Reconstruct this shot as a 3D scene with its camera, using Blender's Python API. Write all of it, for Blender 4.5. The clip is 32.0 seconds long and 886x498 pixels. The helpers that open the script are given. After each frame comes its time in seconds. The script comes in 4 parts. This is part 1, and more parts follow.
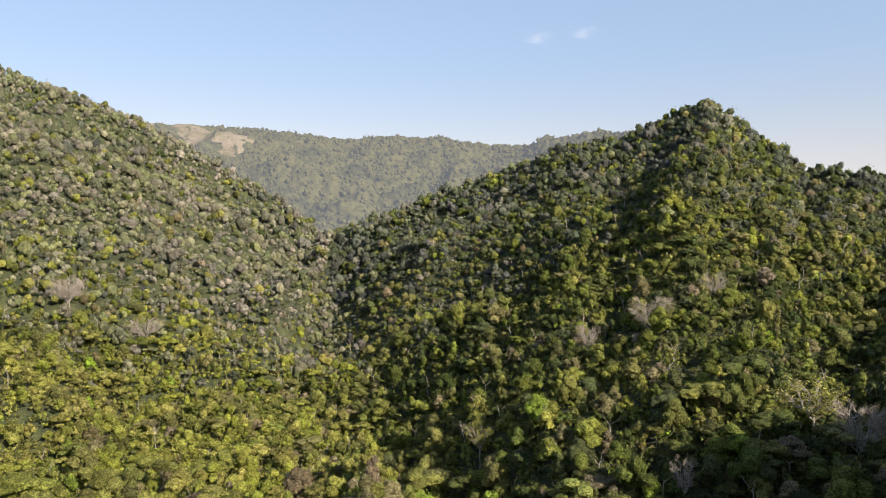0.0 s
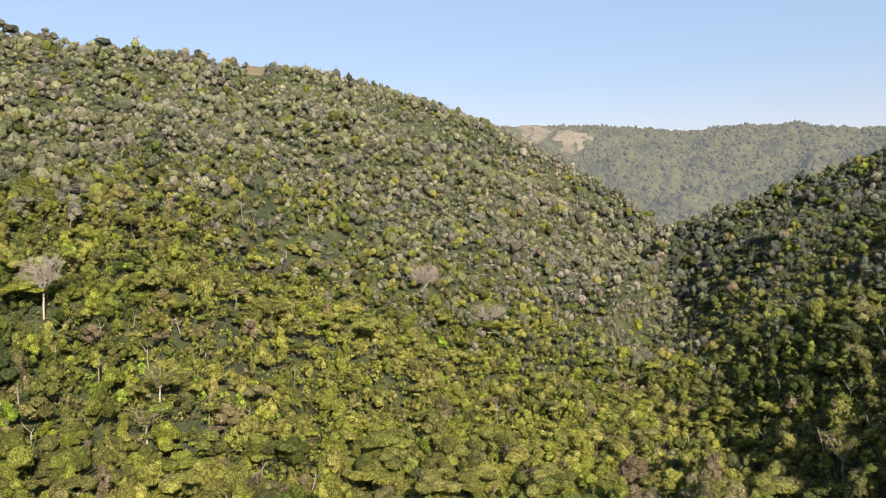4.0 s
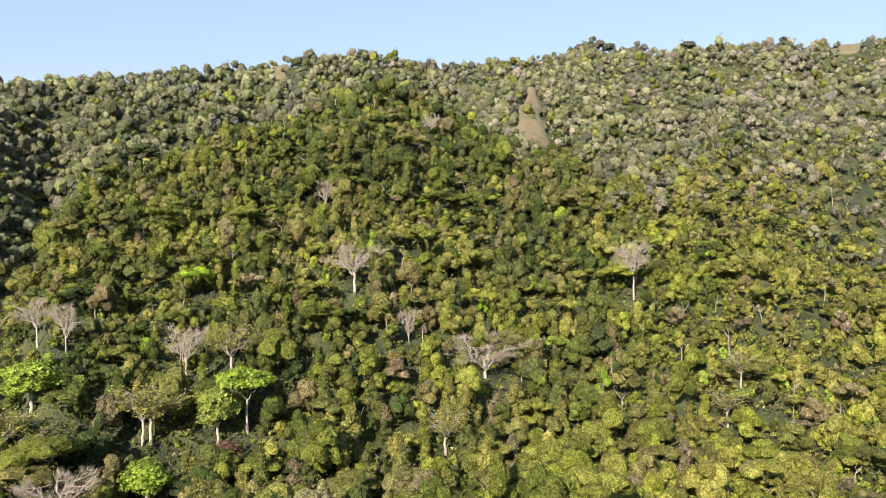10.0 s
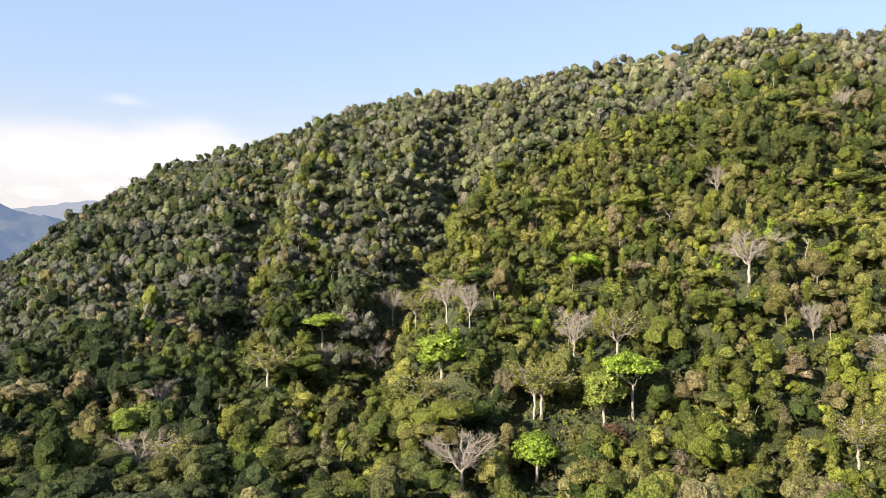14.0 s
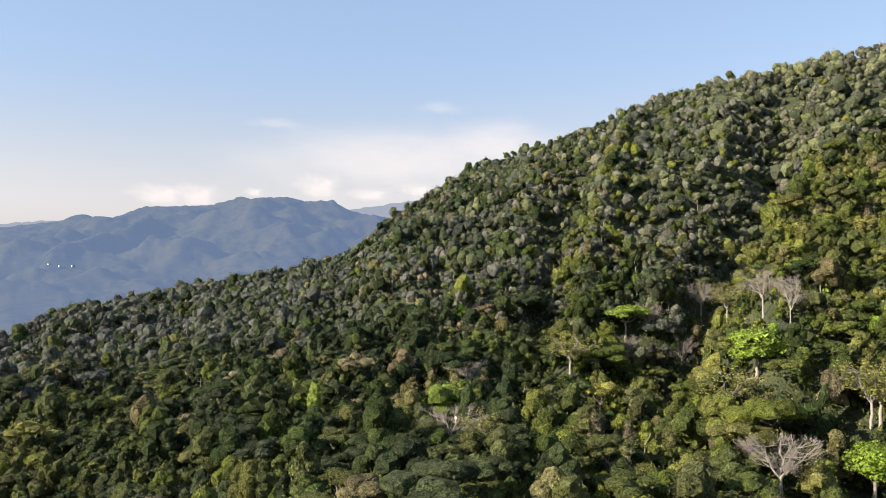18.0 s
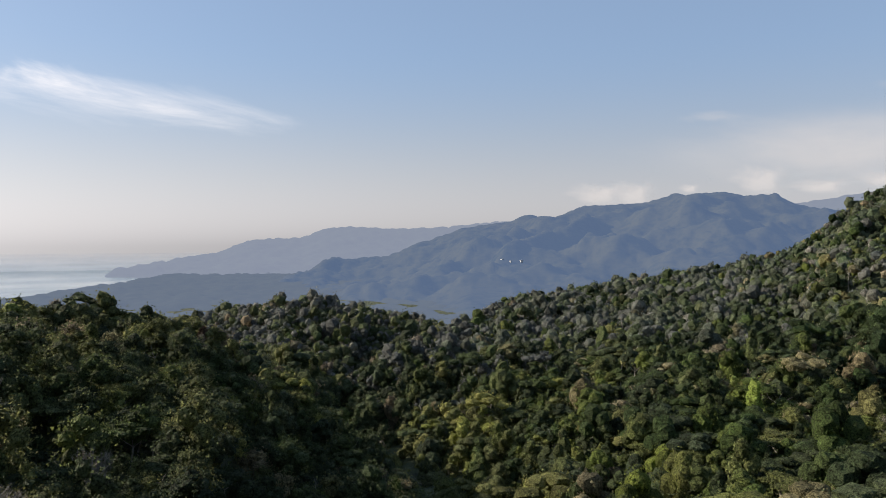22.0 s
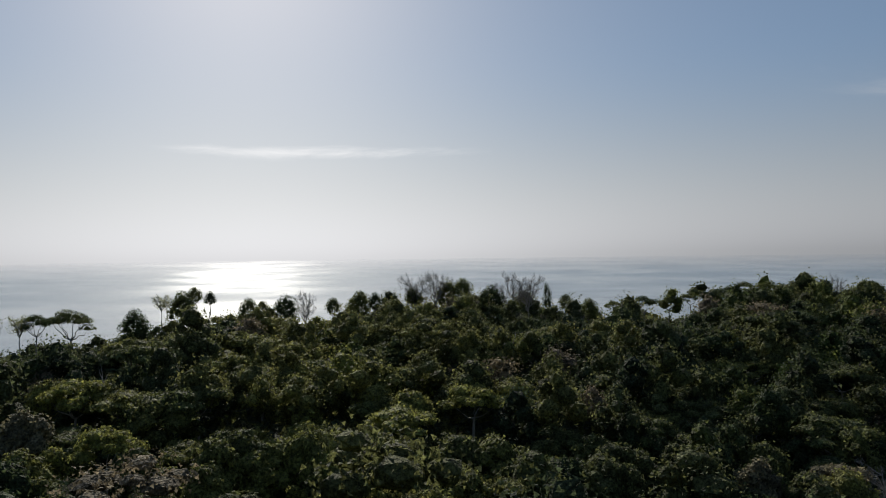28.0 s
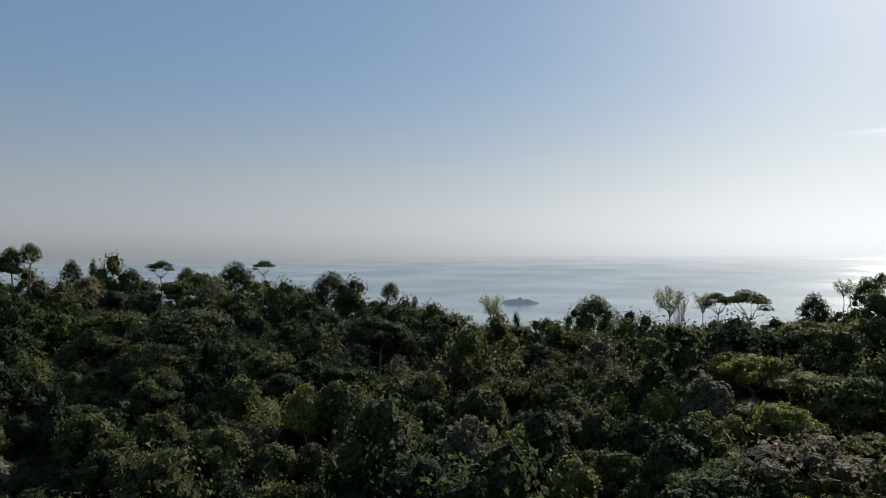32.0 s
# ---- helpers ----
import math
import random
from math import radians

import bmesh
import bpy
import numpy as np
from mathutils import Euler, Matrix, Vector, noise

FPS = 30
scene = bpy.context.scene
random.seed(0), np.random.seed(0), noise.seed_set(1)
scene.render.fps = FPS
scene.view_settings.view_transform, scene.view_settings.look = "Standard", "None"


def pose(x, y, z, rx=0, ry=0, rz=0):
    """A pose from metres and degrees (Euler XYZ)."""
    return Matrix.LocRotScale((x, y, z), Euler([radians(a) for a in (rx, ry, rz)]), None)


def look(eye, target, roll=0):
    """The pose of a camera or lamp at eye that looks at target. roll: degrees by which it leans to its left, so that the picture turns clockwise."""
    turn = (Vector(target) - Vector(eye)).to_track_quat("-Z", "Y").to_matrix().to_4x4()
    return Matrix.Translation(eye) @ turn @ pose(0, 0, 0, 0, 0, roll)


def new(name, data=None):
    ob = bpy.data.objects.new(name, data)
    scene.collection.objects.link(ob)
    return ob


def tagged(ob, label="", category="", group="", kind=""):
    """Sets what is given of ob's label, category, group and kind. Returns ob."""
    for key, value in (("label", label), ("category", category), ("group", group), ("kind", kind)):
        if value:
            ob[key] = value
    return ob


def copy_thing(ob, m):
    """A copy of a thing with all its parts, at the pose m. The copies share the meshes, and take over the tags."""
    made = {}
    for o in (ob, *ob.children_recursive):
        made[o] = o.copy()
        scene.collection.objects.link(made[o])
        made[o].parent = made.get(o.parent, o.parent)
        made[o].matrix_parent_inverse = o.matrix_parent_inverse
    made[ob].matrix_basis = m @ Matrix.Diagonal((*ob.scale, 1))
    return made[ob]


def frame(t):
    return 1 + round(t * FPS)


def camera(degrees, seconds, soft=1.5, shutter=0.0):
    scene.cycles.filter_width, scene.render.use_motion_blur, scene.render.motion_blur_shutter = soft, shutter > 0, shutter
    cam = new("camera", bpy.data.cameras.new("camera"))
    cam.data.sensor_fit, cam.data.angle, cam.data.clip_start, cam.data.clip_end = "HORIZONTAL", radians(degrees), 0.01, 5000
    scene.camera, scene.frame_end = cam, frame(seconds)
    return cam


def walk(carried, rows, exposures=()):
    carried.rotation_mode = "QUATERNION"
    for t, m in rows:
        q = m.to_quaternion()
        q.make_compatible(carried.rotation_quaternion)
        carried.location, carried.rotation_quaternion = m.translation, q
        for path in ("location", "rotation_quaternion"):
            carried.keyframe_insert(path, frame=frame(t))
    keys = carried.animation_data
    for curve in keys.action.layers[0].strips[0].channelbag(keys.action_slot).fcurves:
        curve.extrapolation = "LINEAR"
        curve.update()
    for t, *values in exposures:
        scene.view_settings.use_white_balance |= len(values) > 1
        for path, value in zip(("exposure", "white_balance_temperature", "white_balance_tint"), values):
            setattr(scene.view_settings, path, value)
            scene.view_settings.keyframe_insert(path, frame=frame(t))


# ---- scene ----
# A drone sinks slowly and turns over a rainforest valley between mountains and the sea.
# Bearings are degrees to the left of +y; the sea lies at z = 0.
EYE_Z = 120.0  # the drone's height half-way down; the land's heights are given from it
cam = camera(59.6, 32.0, soft=0.9)

# seconds, place, bearing, pitch, roll
PATH = [
    (0.0, (5.30, -7.04, 140.19), 0.13, -0.54, -0.61),
    (0.5, (5.47, -6.47, 139.44), 4.05, -0.50, -0.56),
    (1.0, (5.60, -5.93, 138.70), 7.19, -0.49, -0.53),
    (1.5, (5.70, -5.42, 137.96), 10.09, -0.48, -0.53),
    (2.0, (5.77, -4.93, 137.24), 13.06, -0.46, -0.53),
    (2.5, (5.81, -4.47, 136.52), 15.98, -0.41, -0.62),
    (3.0, (5.82, -4.03, 135.82), 18.92, -0.45, -0.62),
    (3.5, (5.81, -3.62, 135.12), 21.84, -0.45, -0.54),
    (5.5, (5.49, -2.22, 132.40), 34.76, -0.40, -0.70),
    (6.0, (5.35, -1.93, 131.75), 38.24, -0.32, -0.77),
    (6.5, (5.19, -1.66, 131.09), 41.74, -0.26, -0.76),
    (7.0, (5.02, -1.41, 130.45), 45.22, -0.19, -0.75),
    (7.5, (4.82, -1.18, 129.82), 48.69, -0.18, -0.76),
    (8.0, (4.61, -0.97, 129.19), 52.17, -0.15, -0.67),
    (8.5, (4.39, -0.78, 128.56), 55.65, -0.11, -0.63),
    (9.0, (4.15, -0.61, 127.95), 59.14, -0.07, -0.58),
    (9.5, (3.89, -0.46, 127.34), 62.65, -0.03, -0.56),
    (10.0, (3.63, -0.33, 126.74), 66.18, -0.00, -0.47),
    (10.5, (3.35, -0.22, 126.15), 69.69, 0.01, -0.44),
    (11.0, (3.07, -0.12, 125.56), 73.20, 0.03, -0.39),
    (11.5, (2.78, -0.04, 124.98), 76.73, 0.02, -0.25),
    (12.0, (2.48, 0.02, 124.40), 80.11, 0.01, -0.19),
    (12.5, (2.18, 0.07, 123.83), 83.62, -0.01, -0.16),
    (13.0, (1.87, 0.10, 123.27), 87.14, -0.04, -0.12),
    (13.5, (1.56, 0.12, 122.71), 90.60, -0.08, -0.12),
    (14.0, (1.24, 0.12, 122.16), 94.27, -0.09, -0.08),
    (14.5, (0.93, 0.11, 121.61), 97.17, -0.10, -0.01),
    (16.5, (-0.30, -0.06, 119.47), 107.04, -0.18, 0.02),
    (17.0, (-0.60, -0.13, 118.95), 109.93, -0.22, 0.03),
    (17.5, (-0.89, -0.22, 118.44), 113.12, -0.24, 0.01),
    (18.0, (-1.17, -0.31, 117.92), 116.45, -0.26, -0.04),
    (18.5, (-1.44, -0.41, 117.42), 119.84, -0.26, -0.03),
    (19.0, (-1.70, -0.52, 116.91), 123.25, -0.26, -0.03),
    (19.5, (-1.95, -0.64, 116.42), 126.87, -0.27, -0.06),
    (20.0, (-2.19, -0.77, 115.92), 130.45, -0.28, -0.11),
    (20.5, (-2.41, -0.91, 115.43), 134.31, -0.29, -0.17),
    (21.0, (-2.62, -1.05, 114.94), 138.62, -0.30, -0.19),
    (21.5, (-2.81, -1.20, 114.46), 143.23, -0.32, -0.20),
    (22.0, (-2.98, -1.36, 113.98), 147.84, -0.31, -0.23),
    (22.5, (-3.13, -1.52, 113.51), 152.55, -0.30, -0.28),
    (23.0, (-3.26, -1.69, 113.03), 157.50, -0.25, -0.36),
    (23.5, (-3.37, -1.86, 112.56), 162.34, -0.22, -0.41),
    (24.0, (-3.45, -2.03, 112.10), 167.18, -0.17, -0.48),
    (24.5, (-3.52, -2.21, 111.63), 171.82, -0.15, -0.58),
    (25.0, (-3.55, -2.39, 111.17), 177.08, -0.10, -0.60),
    (25.5, (-3.56, -2.58, 110.72), 182.33, -0.03, -0.69),
    (27.5, (-3.30, -3.33, 108.91), 203.93, 0.24, -0.65),
    (28.0, (-3.16, -3.52, 108.46), 209.76, 0.29, -0.71),
    (28.5, (-2.98, -3.71, 108.02), 215.65, 0.31, -0.76),
    (29.0, (-2.76, -3.89, 107.57), 221.44, 0.33, -0.65),
    (29.5, (-2.51, -4.08, 107.13), 227.39, 0.33, -0.53),
    (30.0, (-2.22, -4.26, 106.69), 233.31, 0.31, -0.47),
    (30.5, (-1.90, -4.45, 106.25), 239.21, 0.29, -0.44),
    (31.0, (-1.53, -4.62, 105.82), 245.18, 0.26, -0.26),
    (31.5, (-1.12, -4.80, 105.38), 251.12, 0.21, -0.18),
    (32.0, (-0.66, -4.97, 104.94), 257.06, 0.14, -0.19),
]
walk(cam, [(t, pose(*at, 90 + p, 0, b) @ pose(0, 0, 0, 0, 0, r)) for t, at, b, p, r in PATH],
     exposures=[(0.0, 1.18, 7200, 17), (5.0, 1.2, 7200, 17), (8.0, 1.35, 7200, 17), (12.0, 1.49, 7200, 17), (15.0, 1.44, 7200, 17), (19.0, 1.09, 6850, 16), (23.0, 0.6, 6700, 14), (26.0, 0.18, 6450, 12), (28.0, -0.28, 6300, 10), (30.5, -0.22, 6250, 9), (32.0, 0.0, 6200, 8)])

# ---- light ----
SUN_BEARING, SUN_HEIGHT = 224.0, 27.0
world = bpy.data.worlds.new("sky")
scene.world = world
world.use_nodes = True
wn = world.node_tree.nodes
sky = wn.new("ShaderNodeTexSky")
sky.sky_type = "NISHITA"
sky.sun_disc = False
sky.sun_elevation = radians(SUN_HEIGHT)
sky.sun_rotation = radians(-SUN_BEARING)
sky.altitude = 120
sky.air_density, sky.dust_density, sky.ozone_density = 1.0, 0.9, 1.8
wn["Background"].inputs["Strength"].default_value = 0.073
# tropical haze pales the clear sky, and takes its colour away towards the horizon
wl = world.node_tree.links
pale = wn.new("ShaderNodeMixRGB")
pale.inputs[0].default_value = 0.45
pale.inputs[2].default_value = (2.95, 4.45, 6.7, 1)
wl.new(sky.outputs[0], pale.inputs[1])
grey = wn.new("ShaderNodeRGBToBW")
wl.new(sky.outputs[0], grey.inputs[0])
haze = wn.new("ShaderNodeMixRGB")
haze.blend_type, haze.inputs[0].default_value = "MULTIPLY", 1.0
haze.inputs[2].default_value = (1.55, 1.565, 1.6, 1)
even = wn.new("ShaderNodeMath")
even.operation, even.inputs[1].default_value = "POWER", 0.72
wl.new(grey.outputs[0], even.inputs[0])
wl.new(even.outputs[0], haze.inputs[1])
way = wn.new("ShaderNodeTexCoord")
split = wn.new("ShaderNodeSeparateXYZ")
wl.new(way.outputs["Generated"], split.inputs[0])
low = wn.new("ShaderNodeMapRange")
low.interpolation_type = "SMOOTHSTEP"
for key, v in (("From Min", 0.0), ("From Max", 0.25), ("To Min", 0.9), ("To Max", 0.0)):
    low.inputs[key].default_value = v
wl.new(split.outputs["Z"], low.inputs["Value"])
air = wn.new("ShaderNodeMixRGB")
wl.new(low.outputs[0], air.inputs[0])
wl.new(pale.outputs[0], air.inputs[1])
wl.new(haze.outputs[0], air.inputs[2])
wl.new(air.outputs[0], wn["Background"].inputs["Color"])


def bearing(b, r=1.0):
    """Plan position at a bearing and distance."""
    return np.array([-np.sin(np.radians(b)) * r, np.cos(np.radians(b)) * r])


sun = new("sun", bpy.data.lights.new("sun", "SUN"))
sun.data.energy = 5.0
sun.data.angle = radians(0.53)
sun.data.color = (1.0, 0.93, 0.8)
sx, sy = bearing(SUN_BEARING)
ch, sh = math.cos(radians(SUN_HEIGHT)), math.sin(radians(SUN_HEIGHT))
sun.matrix_world = look((sx * ch * 900, sy * ch * 900, 120 + sh * 900), (0, 0, 120))


# ---- materials ----
def nodes_of(name):
    m = bpy.data.materials.new(name)
    m.use_nodes = True
    return m, m.node_tree.nodes, m.node_tree.links, m.node_tree.nodes["Principled BSDF"]


def ramp(n, stops):
    r = n.new("ShaderNodeValToRGB")
    e = r.color_ramp.elements
    while len(e) < len(stops):
        e.new(0.5)
    for k, (p, c) in zip(e, stops):
        k.position, k.color = p, (*c, 1)
    return r


def noise_node(n, l, scale, detail=4, space="Object"):
    tc = n.new("ShaderNodeTexCoord")
    x = n.new("ShaderNodeTexNoise")
    x.inputs["Scale"].default_value, x.inputs["Detail"].default_value = scale, detail
    l.new(tc.outputs[space], x.inputs["Vector"])
    return x


def sum_node(n, l, a, b, op="ADD"):
    x = n.new("ShaderNodeMath")
    x.operation = op
    for socket, v in zip(x.inputs, (a, b)):
        if isinstance(v, (int, float)):
            socket.default_value = v
        else:
            l.new(v, socket)
    return x.outputs[0]


# lowland leaves from dark green to rust, then greyed leaves with distant haze painted in
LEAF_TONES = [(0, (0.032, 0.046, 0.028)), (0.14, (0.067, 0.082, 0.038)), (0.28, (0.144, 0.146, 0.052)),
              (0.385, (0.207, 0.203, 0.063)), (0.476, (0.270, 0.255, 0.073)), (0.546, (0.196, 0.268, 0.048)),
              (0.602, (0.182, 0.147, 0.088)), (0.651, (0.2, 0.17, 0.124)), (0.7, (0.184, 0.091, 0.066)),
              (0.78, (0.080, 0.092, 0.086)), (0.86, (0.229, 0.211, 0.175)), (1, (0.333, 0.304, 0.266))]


def leaf_material(name):
    m, n, l, b = nodes_of(name)
    at = n.new("ShaderNodeAttribute")
    at.attribute_name = "tone"
    geo, ob = n.new("ShaderNodeNewGeometry"), n.new("ShaderNodeObjectInfo")
    r = ramp(n, LEAF_TONES)
    t = sum_node(n, l, sum_node(n, l, at.outputs["Fac"], 0.7, "MULTIPLY"), sum_node(n, l, ob.outputs["Random"], 0.03, "MULTIPLY"))
    l.new(t, r.inputs[0])
    # leaf by leaf: some paler, some darker
    v = sum_node(n, l, sum_node(n, l, geo.outputs["Random Per Island"], 0.95, "MULTIPLY"), 0.66)
    h = n.new("ShaderNodeMixRGB")
    h.blend_type, h.inputs[0].default_value = "MULTIPLY", 1.0
    # clumps within a crown are lighter and darker
    hs = n.new("ShaderNodeHueSaturation")
    gr = n.new("ShaderNodeAttribute")
    gr.attribute_name = "green"
    fresh = n.new("ShaderNodeMixRGB")
    fresh.blend_type, fresh.inputs[2].default_value = "MULTIPLY", (0.84, 1.0, 0.58, 1)
    l.new(gr.outputs["Fac"], fresh.inputs[0])
    l.new(r.outputs[0], fresh.inputs[1])
    l.new(fresh.outputs[0], hs.inputs["Color"])
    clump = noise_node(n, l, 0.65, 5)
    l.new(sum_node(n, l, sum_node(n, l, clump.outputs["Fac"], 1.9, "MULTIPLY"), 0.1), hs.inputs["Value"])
    l.new(hs.outputs[0], h.inputs[1])
    # shade in the gaps between sprays of leaves, painted as dark noise
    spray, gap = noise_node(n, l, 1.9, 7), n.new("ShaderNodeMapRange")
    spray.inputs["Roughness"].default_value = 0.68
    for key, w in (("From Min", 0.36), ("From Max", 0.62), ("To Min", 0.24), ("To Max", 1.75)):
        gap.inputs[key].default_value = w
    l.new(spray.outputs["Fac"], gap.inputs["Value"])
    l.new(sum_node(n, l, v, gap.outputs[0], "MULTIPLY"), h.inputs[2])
    fine, coarse = noise_node(n, l, 2.4, 4), noise_node(n, l, 0.6, 2)
    bp = n.new("ShaderNodeBump")
    bp.inputs["Strength"].default_value, bp.inputs["Distance"].default_value = 1.0, 1.5
    l.new(sum_node(n, l, fine.outputs["Fac"], coarse.outputs["Fac"]), bp.inputs["Height"])
    l.new(bp.outputs[0], b.inputs["Normal"])
    b.inputs["Roughness"].default_value = 0.72
    b.inputs["Specular IOR Level"].default_value = 0.12
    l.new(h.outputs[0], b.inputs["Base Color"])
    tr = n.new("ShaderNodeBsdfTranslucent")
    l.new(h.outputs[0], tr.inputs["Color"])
    mix = n.new("ShaderNodeMixShader")
    mix.inputs[0].default_value = 0.38
    l.new(b.outputs[0], mix.inputs[1])
    l.new(tr.outputs[0], mix.inputs[2])
    l.new(mix.outputs[0], n["Material Output"].inputs["Surface"])
    return m


def two_tone(name, stops, scale, rough=0.9, bump=0.0, detail=5):
    m, n, l, b = nodes_of(name)
    x = noise_node(n, l, scale, detail)
    y = noise_node(n, l, scale * 9, detail)
    r = ramp(n, stops)
    l.new(sum_node(n, l, sum_node(n, l, x.outputs["Fac"], 0.65, "MULTIPLY"), sum_node(n, l, y.outputs["Fac"], 0.35, "MULTIPLY")), r.inputs[0])
    l.new(r.outputs[0], b.inputs["Base Color"])
    b.inputs["Roughness"].default_value = rough
    if bump:
        bp = n.new("ShaderNodeBump")
        bp.inputs["Strength"].default_value, bp.inputs["Distance"].default_value = 1.0, bump
        l.new(y.outputs["Fac"], bp.inputs["Height"])
        l.new(bp.outputs[0], b.inputs["Normal"])
    return m


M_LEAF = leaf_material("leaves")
M_GROUND = two_tone("forest_floor", [(0.36, (0.012, 0.018, 0.006)), (0.5, (0.035, 0.048, 0.014)), (0.64, (0.07, 0.078, 0.025))], 0.09, bump=2.5, detail=8)
M_BARK = two_tone("pale_bark", [(0.3, (0.2, 0.175, 0.15)), (0.5, (0.3, 0.275, 0.235)), (0.7, (0.16, 0.14, 0.12))], 0.6)
M_TWIG = two_tone("bare_twigs", [(0.3, (0.2, 0.17, 0.14)), (0.5, (0.28, 0.245, 0.205)), (0.7, (0.16, 0.135, 0.11))], 0.3)
M_TRUNK = two_tone("brown_bark", [(0.3, (0.10, 0.085, 0.065)), (0.5, (0.17, 0.15, 0.12)), (0.7, (0.06, 0.05, 0.04))], 0.7)


def sea_material():
    m, n, l, b = nodes_of("sea_water")
    b.inputs["Base Color"].default_value = (0.19, 0.23, 0.25, 1)
    b.inputs["Roughness"].default_value = 0.12
    b.inputs["IOR"].default_value = 1.33
    # small waves, with calmer and rougher lanes between them
    waves, swell, lanes = noise_node(n, l, 0.06, 6), noise_node(n, l, 0.012, 3), noise_node(n, l, 0.003, 4)
    bp = n.new("ShaderNodeBump")
    bp.inputs["Distance"].default_value = 1.0
    l.new(sum_node(n, l, waves.outputs["Fac"], sum_node(n, l, swell.outputs["Fac"], 2.0, "MULTIPLY")), bp.inputs["Height"])
    rough = n.new("ShaderNodeMapRange")
    for key, v in (("From Min", 0.4), ("From Max", 0.62), ("To Min", 0.05), ("To Max", 0.25)):
        rough.inputs[key].default_value = v
    l.new(lanes.outputs["Fac"], rough.inputs["Value"])
    tc, far = n.new("ShaderNodeTexCoord"), n.new("ShaderNodeVectorMath")
    far.operation = "LENGTH"
    l.new(tc.outputs["Object"], far.inputs[0])
    calm = n.new("ShaderNodeMapRange")
    for key, v in (("From Min", 1200), ("From Max", 4600), ("To Min", 1.0), ("To Max", 0.12)):
        calm.inputs[key].default_value = v
    l.new(far.outputs["Value"], calm.inputs["Value"])
    l.new(sum_node(n, l, rough.outputs[0], calm.outputs[0], "MULTIPLY"), bp.inputs["Strength"])
    l.new(bp.outputs[0], b.inputs["Normal"])
    gloss = n.new("ShaderNodeMapRange")
    for key, v in (("From Min", 0.38), ("From Max", 0.62), ("To Min", 0.14), ("To Max", 0.22)):
        gloss.inputs[key].default_value = v
    l.new(lanes.outputs["Fac"], gloss.inputs["Value"])
    l.new(gloss.outputs[0], b.inputs["Roughness"])
    # haze over the far sea, painted as a fade to clear towards the horizon
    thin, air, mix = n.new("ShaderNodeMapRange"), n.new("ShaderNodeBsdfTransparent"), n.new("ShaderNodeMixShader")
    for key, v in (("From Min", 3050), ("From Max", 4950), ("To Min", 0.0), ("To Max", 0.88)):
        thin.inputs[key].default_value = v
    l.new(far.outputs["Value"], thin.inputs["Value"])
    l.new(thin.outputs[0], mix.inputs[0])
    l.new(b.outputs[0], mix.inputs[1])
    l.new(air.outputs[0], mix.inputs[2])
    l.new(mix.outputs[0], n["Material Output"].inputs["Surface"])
    return m


# ---- the lie of the land ----
LATTICE = np.random.default_rng(7).random((64, 64))


def value_noise(x, y):
    xi, yi = np.floor(x).astype(int), np.floor(y).astype(int)
    u, v = x - xi, y - yi
    u, v = u * u * (3 - 2 * u), v * v * (3 - 2 * v)
    g = lambda a, b: LATTICE[a % 64, b % 64]
    return (g(xi, yi) * (1 - u) * (1 - v) + g(xi + 1, yi) * u * (1 - v) + g(xi, yi + 1) * (1 - u) * v + g(xi + 1, yi + 1) * u * v) * 2 - 1


def fractal(x, y, size, octaves=4):
    return sum(value_noise(x / size * 2**k + 17 * k, y / size * 2**k + 31 * k) / 2**k for k in range(octaves))


class Ridge:
    """A crest line as (bearing, distance, height in degrees above level seen from the valley's middle), with the foot of its near slope and the steepness of its far one."""

    def __init__(self, name, crest, foot, back=0.5, rough=14.0):
        self.name, self.back, self.rough = name, back, rough
        self.b, self.r, self.e = np.array(crest, float).T
        self.foot_b, self.foot_r, self.foot_z = np.array(foot, float).T

    def height(self, b, r, x, y):
        rc = np.interp(b, self.b, self.r)
        zc = rc * np.tan(np.radians(np.interp(b, self.b, self.e)))
        rf, zf = np.interp(b, self.foot_b, self.foot_r), np.interp(b, self.foot_b, self.foot_z)
        s = np.minimum((rc - r) / np.maximum(rc - rf, 30.0), 1.2)
        zf = np.minimum(zf, zc - 8.0)
        z = np.where(s > 0, zc + (zf - zc) * s, zc - (r - rc) * self.back)
        rib = 1 - 2 * np.abs(value_noise(b / 4.2 + r / 420, np.full(np.shape(b), 3.3)))
        near = np.clip(np.abs(r - rc) / 110.0, 0.06, 1.0)
        z = z + near * self.rough * (0.8 * fractal(x, y, 150.0) + 0.7 * rib * np.clip(4 * s * (1 - s), 0, 1))
        out = np.maximum(self.b[0] - b, b - self.b[-1])
        return np.where(out > 0, z - out * r * 0.06, z)


